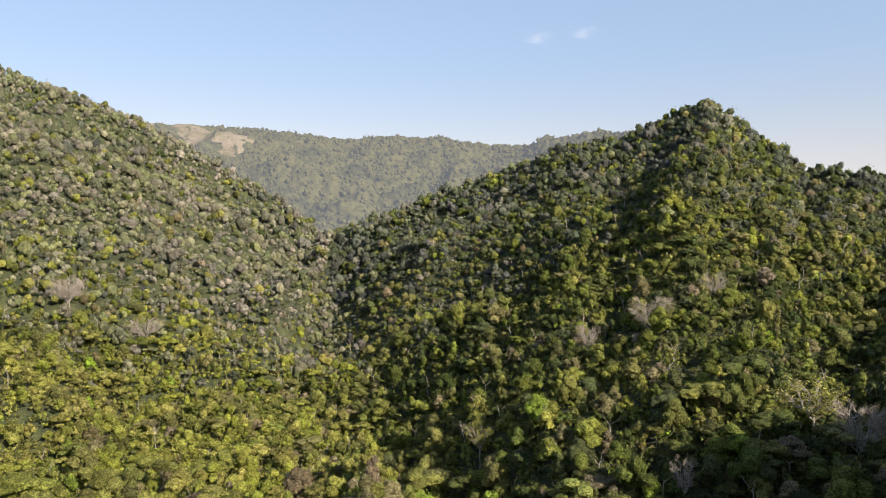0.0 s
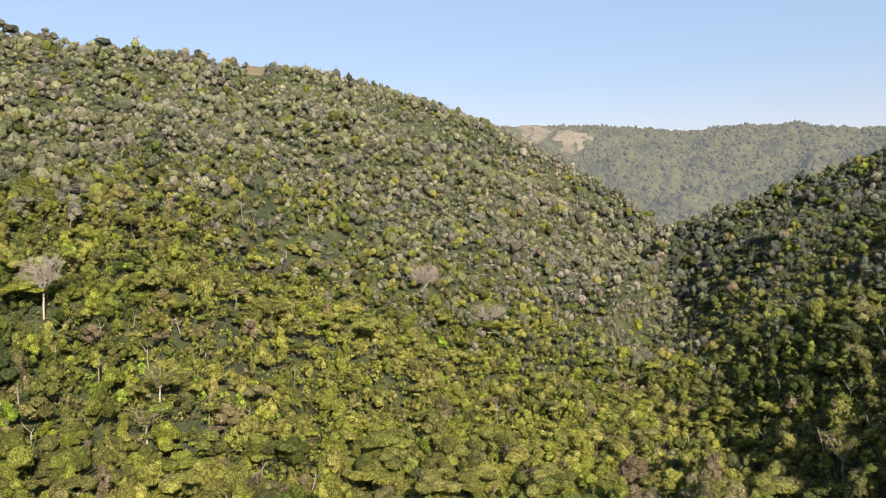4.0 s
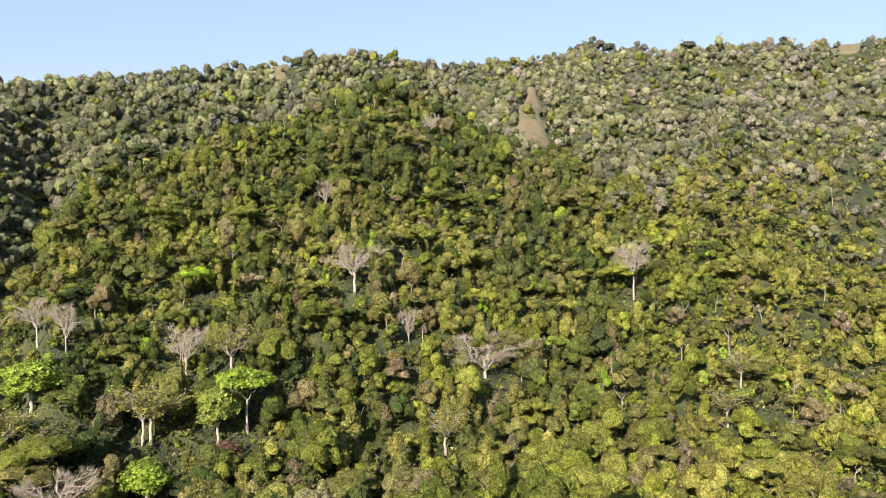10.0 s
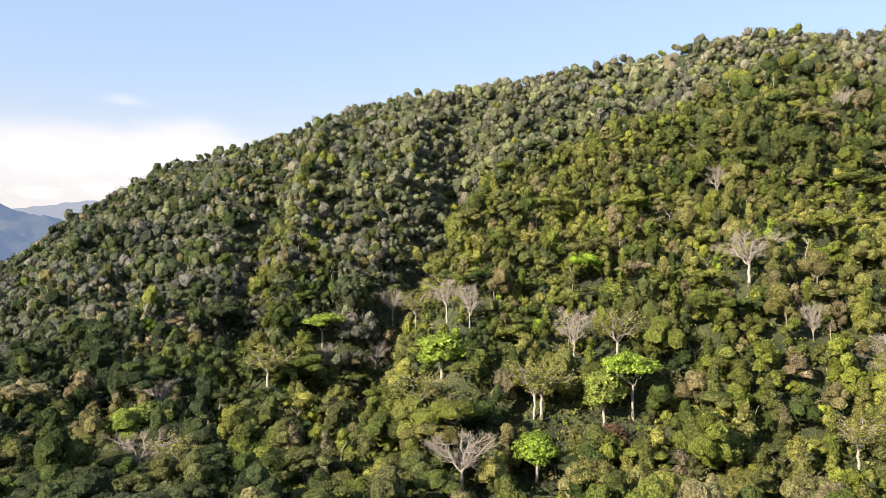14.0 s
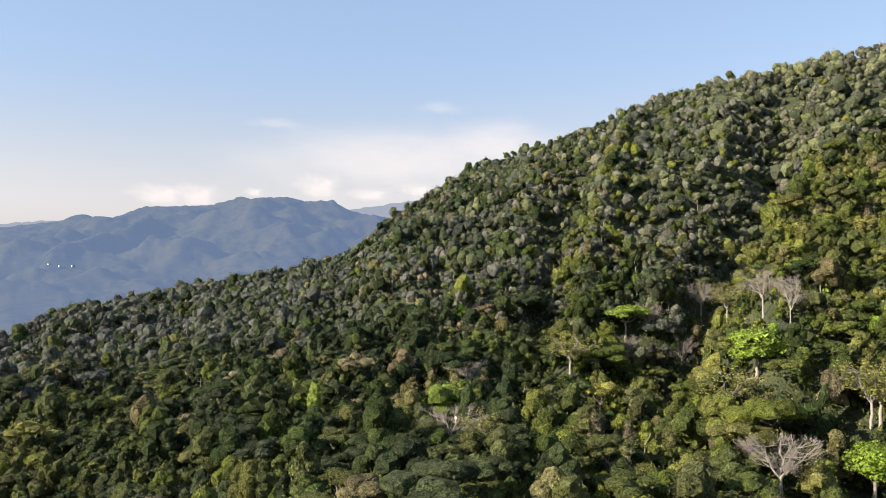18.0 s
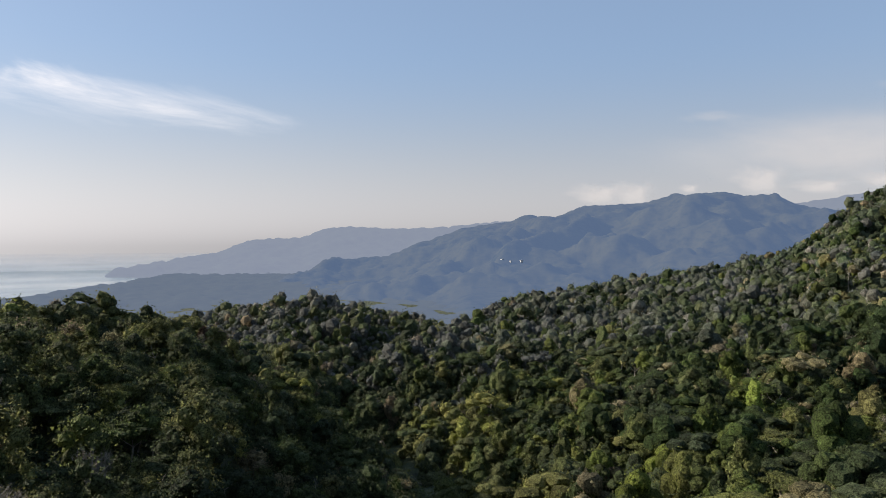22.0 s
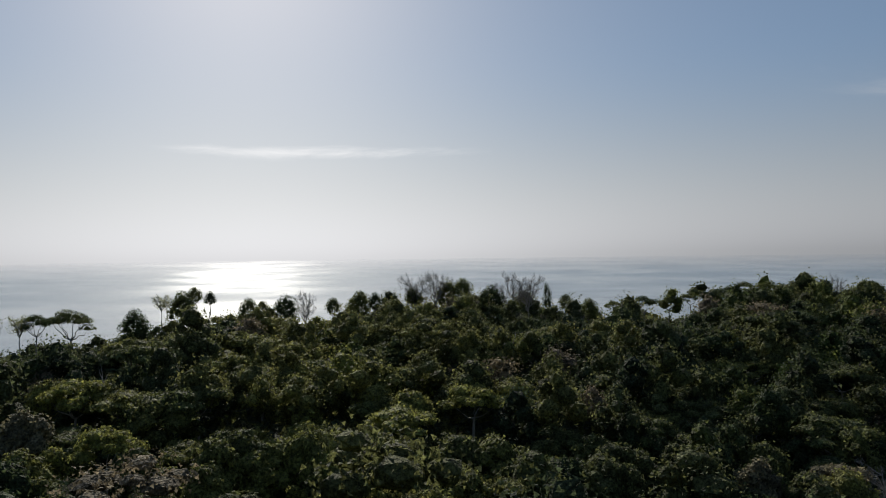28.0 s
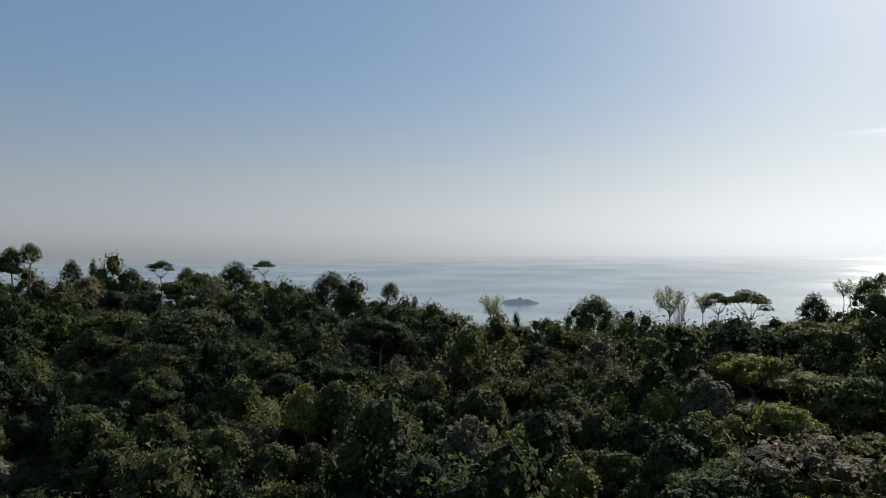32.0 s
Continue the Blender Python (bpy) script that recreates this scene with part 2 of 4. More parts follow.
MOUNTAIN = Ridge("main mountain", [
    (4.6, 1000, -3.7), (6, 1100, -1), (7.6, 1200, 1.1), (9.4, 1280, 2.45), (11.1, 1320, 3.4), (13.8, 1380, 4.9), (17.3, 1410, 7.15), (21.1, 1430, 9.34),
    (24.2, 1425, 10.7), (27.3, 1395, 11.72), (30.6, 1360, 12.92), (35.2, 1295, 13.42), (38.5, 1255, 13.72), (43.9, 1205, 14.42), (48.4, 1162, 14.47),
    (51.3, 1136, 14.57), (55.2, 1114, 14.92), (60, 1090, 14.52), (64.6, 1070, 14.32), (67.8, 1042, 14.22), (70.2, 1024, 15.02), (71.7, 1015, 15.32),
    (75.3, 990, 14.84), (79.8, 959, 13.79), (83.9, 930, 13.39), (90.6, 936, 12.64), (96.4, 943, 11.74), (100.9, 975, 10.62), (105.9, 1020, 8.73),
    (108.1, 1050, 7.72), (113.7, 1128, 6.47), (117, 1166, 4.3), (119.9, 1200, 2.4), (122.4, 1220, 0.1), (125, 1250, -2.6)],
    [(5, 620, -70), (20, 420, -72), (40, 300, -70), (60, 340, -66), (72, 580, -20), (88, 560, -34), (97, 430, -62), (110, 300, -80), (126, 330, -86)], rough=30)
SPUR = Ridge("near spur", [
    (47.7, 500, 0.86), (51.9, 540, 4.22), (57.4, 600, 7.77), (62.4, 620, 9.30), (66.6, 640, 11.64), (69.9, 650, 13.01), (73.0, 640, 12.49), (75.8, 620, 11.49), (78.8, 600, 10.49), (82.1, 570, 9.69), (84.9, 550, 8.19), (88.8, 520, 6.58), (92.7, 490, 4.57), (95.0, 470, 0.87), (97.0, 450, -2.64)],
    [(48, 300, -72), (97, 250, -74)], back=0.45, rough=10)
CONE = Ridge("cone hill", [
    (-34.6, 760, 5.3), (-30.3, 820, 5.75), (-27.4, 822, 6.45), (-25.7, 843, 6.1), (-24.3, 860, 7.85), (-22.2, 887, 9.25), (-19.3, 921, 11.35), (-17.3, 937, 10.65),
    (-15.7, 950, 9.9), (-13.7, 965, 9), (-9.3, 1001, 8.45), (-5.1, 1042, 6.95), (-2.1, 1072, 5.75), (0.8, 1101, 4.75), (3.4, 1126, 3.7), (5.9, 1151, 2.85),
    (9, 1190, 1.9), (11.7, 1200, -0.2)],
    [(-34, 200, -66), (-10, 240, -72), (0, 330, -84), (8, 560, -86)], rough=16)
LOWLAND = Ridge("low spur", [
    (112, 1300, -0.5), (122.4, 1290, -0.3), (125.7, 1230, -0.95), (128.9, 1169, -1.7), (132.9, 1078, -2.3), (135.9, 1002, -2.75), (139.5, 929, -3.45),
    (142.7, 845, -4.15), (144.9, 758, -5.15), (146.8, 699, -6.05), (148.6, 613, -6.6), (151, 550, -7.4), (152.6, 525, -8.6), (153.8, 500, -10)],
    [(112, 300, -80), (132, 270, -82), (140, 290, -98), (147, 360, -108), (153.8, 440, -108)], back=0.25, rough=9)
KNOLL = Ridge("wooded knoll", [
    (142.8, 840, -8.82), (148.4, 870, -5.92), (151.2, 870, -5.02), (154.2, 870, -4.37), (156.5, 870, -4.02), (160.1, 870, -3.97), (163.5, 870, -4.57),
    (166.4, 870, -5.22), (172, 870, -6.32), (178, 880, -7.82)],
    [(143, 560, -109), (162, 560, -109), (178, 560, -98)], back=0.2, rough=8)
# crest beyond bearing 290 is added out of view, to shade the near right
SEAWARD = Ridge("seaward ridge", [
    (146.2, 235, -21), (151, 265, -16.5), (153.9, 301, -13.6), (157.1, 354, -11.1), (159.9, 375, -9.5), (163.2, 393, -7.9), (165.3, 398, -6.25),
    (167.4, 391, -5.65), (170.3, 381, -5.15), (172.7, 373, -4.8), (176, 362, -4.55), (177.6, 356, -4.2), (180.1, 348, -4.4), (183, 341, -4.3),
    (184.8, 335, -4.2), (187.1, 329, -4.6), (190.7, 323, -5.5), (194.1, 316, -5.95), (198.1, 309, -6.1), (200.1, 308, -6), (204.1, 305, -5.3),
    (208.3, 301, -4.9), (212.4, 298, -5.6), (216.6, 295, -6.35), (220.6, 291, -6.4), (223.8, 287, -6.6), (228.3, 277, -6.7), (231.9, 270, -7.8),
    (235.5, 267, -8.2), (239.2, 263, -8.4), (243, 260, -8.6), (247.1, 262, -9.1), (251.2, 264, -9), (255.3, 266, -8.4), (259.5, 268, -7.2),
    (263.7, 271, -6.3), (267.7, 274, -5.6), (271.7, 277, -4.9), (275.5, 280, -5.3), (279.2, 283, -4.8), (282.7, 286, -4.5), (286, 289, -3.9), (299, 280, -1), (308, 250, 2.4), (318, 240, 3.8), (325, 250, 1), (329, 270, -4), (334, 310, -11)],
    [(147, 150, -66), (165, 115, -56), (200, 105, -51), (250, 100, -50), (300, 120, -52), (334, 140, -60)], back=0.36, rough=5)
BACK = Ridge("back range", [
    (-40.2, 2400, 2.9), (-19.1, 2400, 4.4), (-16, 2400, 7.3), (-13.5, 2400, 8.15), (-10, 2420, 7.7), (-7, 2420, 7.45), (-4.1, 2440, 7.6), (-0.7, 2450, 7.85),
    (3.4, 2450, 8.3), (7.6, 2470, 8.1), (11.7, 2500, 8.55), (14.4, 2600, 8.75), (17.9, 2600, 8.85), (20.2, 2600, 8.8), (30.1, 2600, 7)],
    [(-40, 1300, -60), (30, 1300, -60)], rough=46)
BLUE = Ridge("blue range", [
    (108.1, 3000, 1.8), (120.1, 3000, 1.9), (122.4, 3000, 2.05), (125.7, 3000, 3.05), (127.8, 3000, 3.55), (132.1, 3000, 3.05), (135.9, 3000, 2.5),
    (137.5, 3000, 2.4), (139.5, 3000, 1.85), (142.9, 3000, 1.65), (146.3, 3000, 1.15), (148.7, 3000, 0.2), (152.2, 2950, -1), (155.7, 2900, -1.65),
    (158.4, 2800, -2.3), (162, 2700, -3.1), (168, 2600, -4.2)],
    [(108, 1500, -88), (150, 1500, -100), (158, 1600, -112), (168, 1900, -116)], rough=36)
COAST = Ridge("coastal range", [
    (105.1, 4000, 2.75), (118.9, 4000, 3.35), (121.6, 4000, 2.9), (130.1, 4100, 1.95), (139.5, 4250, 1.85), (143.6, 4250, 1.68), (146.5, 4250, 1.37),
    (150.2, 4250, 1.15), (154.5, 4200, 1.3), (156.5, 4150, 1.16), (158.2, 4080, 0.5), (159.8, 4020, 0.45), (161.9, 3940, 0.34), (164, 3800, -0.55),
    (167.1, 3560, -1), (169, 3380, -1.32), (170.9, 3260, -1.62), (171.5, 3230, -2.1)],
    [(105, 3400, -100), (155, 2900, -110), (164, 2850, -114), (168, 2950, -118), (171.5, 3060, -122)], rough=12)
PLAIN = Ridge("coastal plain", [(124, 3400, -1.80), (163, 3300, -1.86), (167, 3000, -2.04), (169.3, 2560, -2.39), (170.4, 2380, -2.57), (172, 2230, -2.75), (175, 1930, -3.17), (178, 1760, -3.48)],
    [(124, 1000, -98), (160, 1000, -101), (178, 1000, -106)], rough=4)
RIDGES = [MOUNTAIN, SPUR, CONE, LOWLAND, KNOLL, SEAWARD]
GULLIES = [((-8, 150), (0, 330), (11, 540), (6.5, 880), 13.0, 30.0), ((146.5, 290), (150.8, 390), (153.8, 480), (155, 640), 10.0, 36.0),
           ((92.5, 860), (93.5, 640), (96, 500), (101, 420), 27.0, 26.0)]


def canopy(x, y):
    """Height of the treetops over the drone's level, and which ridge carries them."""
    r = np.hypot(x, y)
    b = np.degrees(np.arctan2(-x, y))
    b = np.where(b < -36, b + 360, b)
    base = np.interp(b, (-34, 0, 60, 115, 128, 139, 145, 153, 160, 168, 200, 287, 326), (-66, -72, -70, -70, -74, -96, -108, -108, -84, -58, -52, -52, -66))
    base = base - np.where(r < 120, (120 - r) * 0.12, 0) + 4 * fractal(x, y, 120.0, 3)
    land = np.clip((b - 160) / 25, 0, 1) * np.clip((336 - b) / 25, 0, 1)
    base = base - (1 - land) * np.clip(r - 600, 0, 700) * 0.09 - land * np.maximum(r - 280, 0) * 0.36
    zs = np.stack([base, *(k.height(b, r, x, y) for k in RIDGES)])
    top = zs.max(0)
    z = top + 6 * np.log(np.exp(np.clip((zs - top) / 6, -30, 0)).sum(0))
    for *line, depth, width in GULLIES:
        pts = np.array([bearing(*p) for p in line])
        d = np.full(np.shape(x), 1e9)
        for a, c in zip(pts[:-1], pts[1:]):
            s = np.clip(((x - a[0]) * (c - a)[0] + (y - a[1]) * (c - a)[1]) / ((c - a) @ (c - a)), 0, 1)
            d = np.minimum(d, np.hypot(x - a[0] - s * (c - a)[0], y - a[1] - s * (c - a)[1]))
        z = z - depth * np.exp(-(d / width) ** 2)
    # level ground right below
    w = np.clip(r / 85, 0, 1) ** 2
    z = z * w - 76 * (1 - w) + 3 * (1 - w) * value_noise(x / 14, y / 14)
    return np.maximum(z - 3.0, -111.0 - 0.02 * r), zs.argmax(0)


def tree_depth(r):
    """How far the forest floor lies under the treetops."""
    return np.where(r < 1500, 10.0, 6.0)


def mesh_from(name, verts, faces, material, tones=None, smooth=False):
    """A mesh of triangles or quads from arrays. tones: leaf colour and greenness, face by face."""
    me = bpy.data.meshes.new(name)
    k = faces.shape[1]
    me.vertices.add(len(verts))
    me.vertices.foreach_set("co", np.ascontiguousarray(verts, np.float32).ravel())
    me.loops.add(faces.size)
    me.loops.foreach_set("vertex_index", np.ascontiguousarray(faces, np.int32).ravel())
    me.polygons.add(len(faces))
    me.polygons.foreach_set("loop_start", np.arange(0, faces.size, k, dtype=np.int32))
    me.polygons.foreach_set("use_smooth", np.full(len(faces), smooth))
    for key, values in zip(("tone", "green"), tones or ()):
        at = me.attributes.new(key, "FLOAT", "FACE")
        at.data.foreach_set("value", np.ascontiguousarray(values, np.float32))
    me.update(calc_edges=True)
    me.materials.append(material)
    return me


def polar_sheet(name, bearings, radii, height, material, smooth=True):
    """A ground sheet in rings round the valley's middle."""
    b, r = np.meshgrid(np.radians(bearings), radii, indexing="ij")
    x, y = -np.sin(b) * r, np.cos(b) * r
    z = height(x, y)
    n, m = b.shape
    i, j = np.meshgrid(np.arange(n - 1), np.arange(m - 1), indexing="ij")
    k = (i * m + j).ravel()
    faces = np.stack([k, k + 1, k + m + 1, k + m], -1)
    return new(name, mesh_from(name, np.stack([x, y, z], -1).reshape(-1, 3), faces, material, smooth=smooth))


def ground_height(x, y):
    z, _ = canopy(x, y)
    b = np.degrees(np.arctan2(-x, y))
    floor = np.where(np.hypot(x, y) < 1600, np.interp(b, (-37, -36, 172, 180), (-25, 3, 3, -25)), -25.0)
    return np.maximum(EYE_Z + z - tree_depth(np.hypot(x, y)), floor)


RADII = np.concatenate([[0.02], np.linspace(4, 64, 16), np.geomspace(70, 4900, 140)])
ground = polar_sheet("ground", np.linspace(-36, 324, 541), RADII, ground_height, M_GROUND)
tagged(ground, "steep dark forest floor under dense rainforest canopy", "ground", kind="structure")


def sea_height(x, y):
    # the sheet lifts gently far out, so that it ends at the true height of the horizon
    r = np.hypot(x, y)
    b = np.degrees(np.arctan2(-x, y)) % 360
    start = np.interp(b, (177, 194), (3250, 1900))
    return np.clip((r - start) / (4950 - start), 0, 1) ** 1.1 * (EYE_Z - 47)


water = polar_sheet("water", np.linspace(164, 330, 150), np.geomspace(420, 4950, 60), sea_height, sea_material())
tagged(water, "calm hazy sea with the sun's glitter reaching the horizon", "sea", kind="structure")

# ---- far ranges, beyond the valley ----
def hazed_material(name, low, high, haze_glow, amount):
    """Forested hills far off, the haze over them painted in as an even glow."""
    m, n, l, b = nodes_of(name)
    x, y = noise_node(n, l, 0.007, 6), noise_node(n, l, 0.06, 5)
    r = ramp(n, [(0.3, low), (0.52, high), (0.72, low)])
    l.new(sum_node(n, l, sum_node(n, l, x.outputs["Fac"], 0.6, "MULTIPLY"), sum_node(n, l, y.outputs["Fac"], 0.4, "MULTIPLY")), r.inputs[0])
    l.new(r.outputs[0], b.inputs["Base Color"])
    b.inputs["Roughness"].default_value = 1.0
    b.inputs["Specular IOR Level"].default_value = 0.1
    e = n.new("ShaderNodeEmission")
    e.inputs["Color"].default_value, e.inputs["Strength"].default_value = (*haze_glow, 1), 1.0
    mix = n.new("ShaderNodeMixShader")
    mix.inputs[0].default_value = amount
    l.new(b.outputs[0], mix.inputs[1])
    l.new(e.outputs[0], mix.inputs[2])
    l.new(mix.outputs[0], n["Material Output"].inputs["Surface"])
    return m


def crown_bumps(x, y, cell, high):
    """Rounded treetops on a jittered grid, as a height."""
    xi, yi = np.floor(x / cell).astype(int), np.floor(y / cell).astype(int)
    best = np.zeros(np.shape(x))
    for dx in (-1, 0, 1):
        for dy in (-1, 0, 1):
            a, b = xi + dx, yi + dy
            jx, jy = LATTICE[a % 64, b % 64], LATTICE[(a * 3 + 11) % 64, (b * 5 + 7) % 64]
            d = np.hypot(x - (a + jx) * cell, y - (b + jy) * cell) / (cell * 0.75)
            best = np.maximum(best, np.sqrt(np.clip(1 - d * d, 0, 1)) * (0.5 + jy))
    return best * high


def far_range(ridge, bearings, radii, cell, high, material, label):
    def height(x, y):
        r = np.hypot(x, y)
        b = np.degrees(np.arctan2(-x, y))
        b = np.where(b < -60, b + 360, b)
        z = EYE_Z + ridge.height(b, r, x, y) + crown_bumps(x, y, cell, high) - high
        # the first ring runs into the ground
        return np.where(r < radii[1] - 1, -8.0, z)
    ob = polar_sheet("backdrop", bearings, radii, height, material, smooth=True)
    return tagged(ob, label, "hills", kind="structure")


M_BACK = hazed_material("back_range_forest", (0.014, 0.02, 0.009), (0.09, 0.088, 0.034), (0.17, 0.2, 0.26), 0.32)
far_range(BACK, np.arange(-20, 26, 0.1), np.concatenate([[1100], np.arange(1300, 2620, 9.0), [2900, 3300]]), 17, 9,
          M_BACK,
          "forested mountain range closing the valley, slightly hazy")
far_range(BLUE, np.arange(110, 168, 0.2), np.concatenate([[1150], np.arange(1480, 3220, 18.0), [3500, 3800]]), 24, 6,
          hazed_material("blue_range_forest", (0.015, 0.03, 0.015), (0.17, 0.155, 0.06), (0.067, 0.106, 0.184), 0.83),
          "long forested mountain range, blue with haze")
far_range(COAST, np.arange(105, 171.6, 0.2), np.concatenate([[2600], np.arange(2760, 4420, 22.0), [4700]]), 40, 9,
          hazed_material("coast_range_forest", (0.04, 0.06, 0.05), (0.08, 0.1, 0.06), (0.168, 0.2, 0.265), 0.86),
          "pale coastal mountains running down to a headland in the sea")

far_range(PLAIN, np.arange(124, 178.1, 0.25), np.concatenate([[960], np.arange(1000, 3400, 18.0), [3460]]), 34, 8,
          hazed_material("coastal_plain_forest", (0.02, 0.032, 0.02), (0.06, 0.066, 0.036), (0.092, 0.124, 0.18), 0.8),
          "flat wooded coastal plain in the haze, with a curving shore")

# ---- trees ----
rng = np.random.default_rng(11)


def sphere_points(n, low=-0.45):
    z = rng.uniform(low, 1, n)
    a = rng.uniform(0, 2 * np.pi, n)
    s = np.sqrt(1 - z * z)
    return np.stack([s * np.cos(a), s * np.sin(a), z], -1)


def crown_lobes(kind, k):
    """Centres and radii of a crown's k foliage masses, in metres over the tree's foot. Fewer masses are larger."""
    g = (12.0 / k) ** 0.4
    if kind == "dome":
        size = 5.2
        h = np.linspace(1, -0.45, k) if k > 3 else np.linspace(0.4, -0.3, k)
        a = np.arange(k) * 2.4 + rng.uniform(0, 6.28) + rng.uniform(-0.25, 0.25, k)
        s = np.sqrt(1 - h * h) * rng.uniform(0.75, 1.1, k)
        c = np.stack([s * np.cos(a), s * np.sin(a), h], -1) * (size * 0.64, size * 0.64, size * 0.75) + (0, 0, 8.6 if k > 3 else 6.5)
        rad = rng.uniform(1.8, 2.8, k)[:, None] * g * (1, 1, 0.95)
    elif kind == "umbrella":
        size = 7.6
        a, d = np.arange(k) * 2.4 + rng.uniform(-0.3, 0.3, k), np.sqrt((np.arange(k) + 0.5) / k) * size * 0.85
        c = np.stack([np.cos(a) * d, np.sin(a) * d, 14.5 - 0.05 * d * d + rng.uniform(-1.4, 0.8, k)], -1)
        rad = rng.uniform(2.0, 3.2, k)[:, None] * g * (1, 1, 0.5)
    else:
        z = np.linspace(2.5, 14.5, k) + rng.uniform(-1, 1, k)
        a, d = rng.uniform(0, 2 * np.pi, k), rng.uniform(0.5, 2.6, k) * np.interp(z, (2, 10, 15), (1.5, 1, 0.4))
        c = np.stack([np.cos(a) * d, np.sin(a) * d, z], -1)
        rad = (rng.uniform(1.5, 2.5, k) * np.interp(z, (2, 10, 15), (1.25, 1.0, 0.8)))[:, None] * g * (1, 1, 1.25)
    return c, rad * ((1, 1, 1.12) if k < 4 and kind == "dome" else 1)


GOLD = (1 + 5**0.5) / 2
ICO = np.array([(0, a, b * GOLD) for a in (1, -1) for b in (1, -1)] + [(a, b * GOLD, 0) for a in (1, -1) for b in (1, -1)] + [(b * GOLD, 0, a) for a in (1, -1) for b in (1, -1)]) / math.hypot(1, GOLD)
ICO_FACES = np.array([(a, b, c) if np.dot(np.cross(ICO[b] - ICO[a], ICO[c] - ICO[a]), ICO[a]) > 0 else (a, c, b)
                      for a in range(12) for b in range(a + 1, 12) for c in range(b + 1, 12)
                      if max(np.linalg.norm(ICO[a] - ICO[b]), np.linalg.norm(ICO[b] - ICO[c]), np.linalg.norm(ICO[a] - ICO[c])) < 1.1
                      and ICO[a][2] + ICO[b][2] + ICO[c][2] > -1.5])


def split_faces(verts, faces):
    """Each triangle in four, on the sphere."""
    v, at, out = [*verts], {}, []

    def mid(a, b):
        key = (min(a, b), max(a, b))
        if key not in at:
            at[key] = len(v)
            v.append((v[a] + v[b]) / np.linalg.norm(v[a] + v[b]))
        return at[key]
    for a, b, c in faces:
        d, e, f = mid(a, b), mid(b, c), mid(c, a)
        out += [(a, d, f), (d, b, e), (f, e, c), (d, e, f)]
    return np.array(v), np.array(out)


FINE, FINE_FACES = split_faces(ICO, ICO_FACES)
FINE_FACES = FINE_FACES[FINE[FINE_FACES].mean(1)[:, 2] > -0.4]


def core(c, rad, fine=False):
    """A rounded, ragged mass of foliage."""
    v, f = (FINE, FINE_FACES) if fine else (ICO, ICO_FACES)
    return c + v * rad * rng.uniform(0.76, 1.1, (len(v), 1)), f


def leaf_triangles(p, u, size, loose):
    n = len(p)
    nrm = u + rng.normal(0, loose, (n, 3)) + (0, 0, 0.2)
    nrm /= np.linalg.norm(nrm, axis=1, keepdims=True)
    t = np.cross(nrm, rng.normal(0, 1, (n, 3)))
    t /= np.linalg.norm(t, axis=1, keepdims=True)
    q = np.cross(nrm, t)
    s = size * rng.uniform(0.6, 1.35, (n, 1))
    return np.stack([p + t * s, p - t * s * 0.5 + q * s * 0.75, p - t * s * 0.5 - q * s * 0.75], 1).reshape(-1, 3)


def crown_mesh(kind, leaves, size, masses, fine=False, solid=0.92):
    """Loose leaf clumps over rounded cores: vertices and triangles."""
    c, rad = crown_lobes(kind, masses)
    w = rad[:, 0] ** 2
    pick = rng.choice(len(c), leaves, p=w / w.sum())
    u = sphere_points(leaves, -0.35)
    p = c[pick] + rad[pick] * u * rng.uniform(solid - 0.1, 1.32, (leaves, 1))
    verts = leaf_triangles(p, u, size, 0.62)
    faces = np.arange(leaves * 3).reshape(-1, 3)
    for k in range(masses):
        v, f = core(c[k], rad[k] * solid, fine)
        faces = np.concatenate([faces, f + len(verts)])
        verts = np.concatenate([verts, v])
    return verts, faces


def place_many(protos, pick, x, y, z, scale, tone, green):
    """One vertex and face array for many trees, with their leaf colours."""
    vs, fs, ts, gs, n0 = [], [], [], [], 0
    turn = rng.uniform(0, 2 * np.pi, len(x))
    for k, (v, f) in enumerate(protos):
        w = np.flatnonzero(pick == k)
        if not len(w):
            continue
        c, s = np.cos(turn[w])[:, None], np.sin(turn[w])[:, None]
        sc = scale[w][:, None]
        vx = (v[:, 0] * c - v[:, 1] * s) * sc + x[w][:, None]
        vy = (v[:, 0] * s + v[:, 1] * c) * sc + y[w][:, None]
        vz = v[:, 2] * sc * rng.uniform(0.8, 1.2, (len(w), 1)) + z[w][:, None]
        vs.append(np.stack([vx, vy, vz], -1).reshape(-1, 3))
        fs.append((f[None] + (np.arange(len(w)) * len(v))[:, None, None] + n0).reshape(-1, 3))
        ts.append(np.repeat(tone[w], len(f)))
        gs.append(np.repeat(green[w], len(f)))
        n0 += len(w) * len(v)
    return np.concatenate(vs), np.concatenate(fs), (np.concatenate(ts), np.concatenate(gs))


M_SOIL = two_tone("bare_soil", [(0.36, (0.07, 0.068, 0.034)), (0.5, (0.125, 0.1, 0.063)), (0.62, (0.075, 0.073, 0.034))], 0.08, bump=0.8)
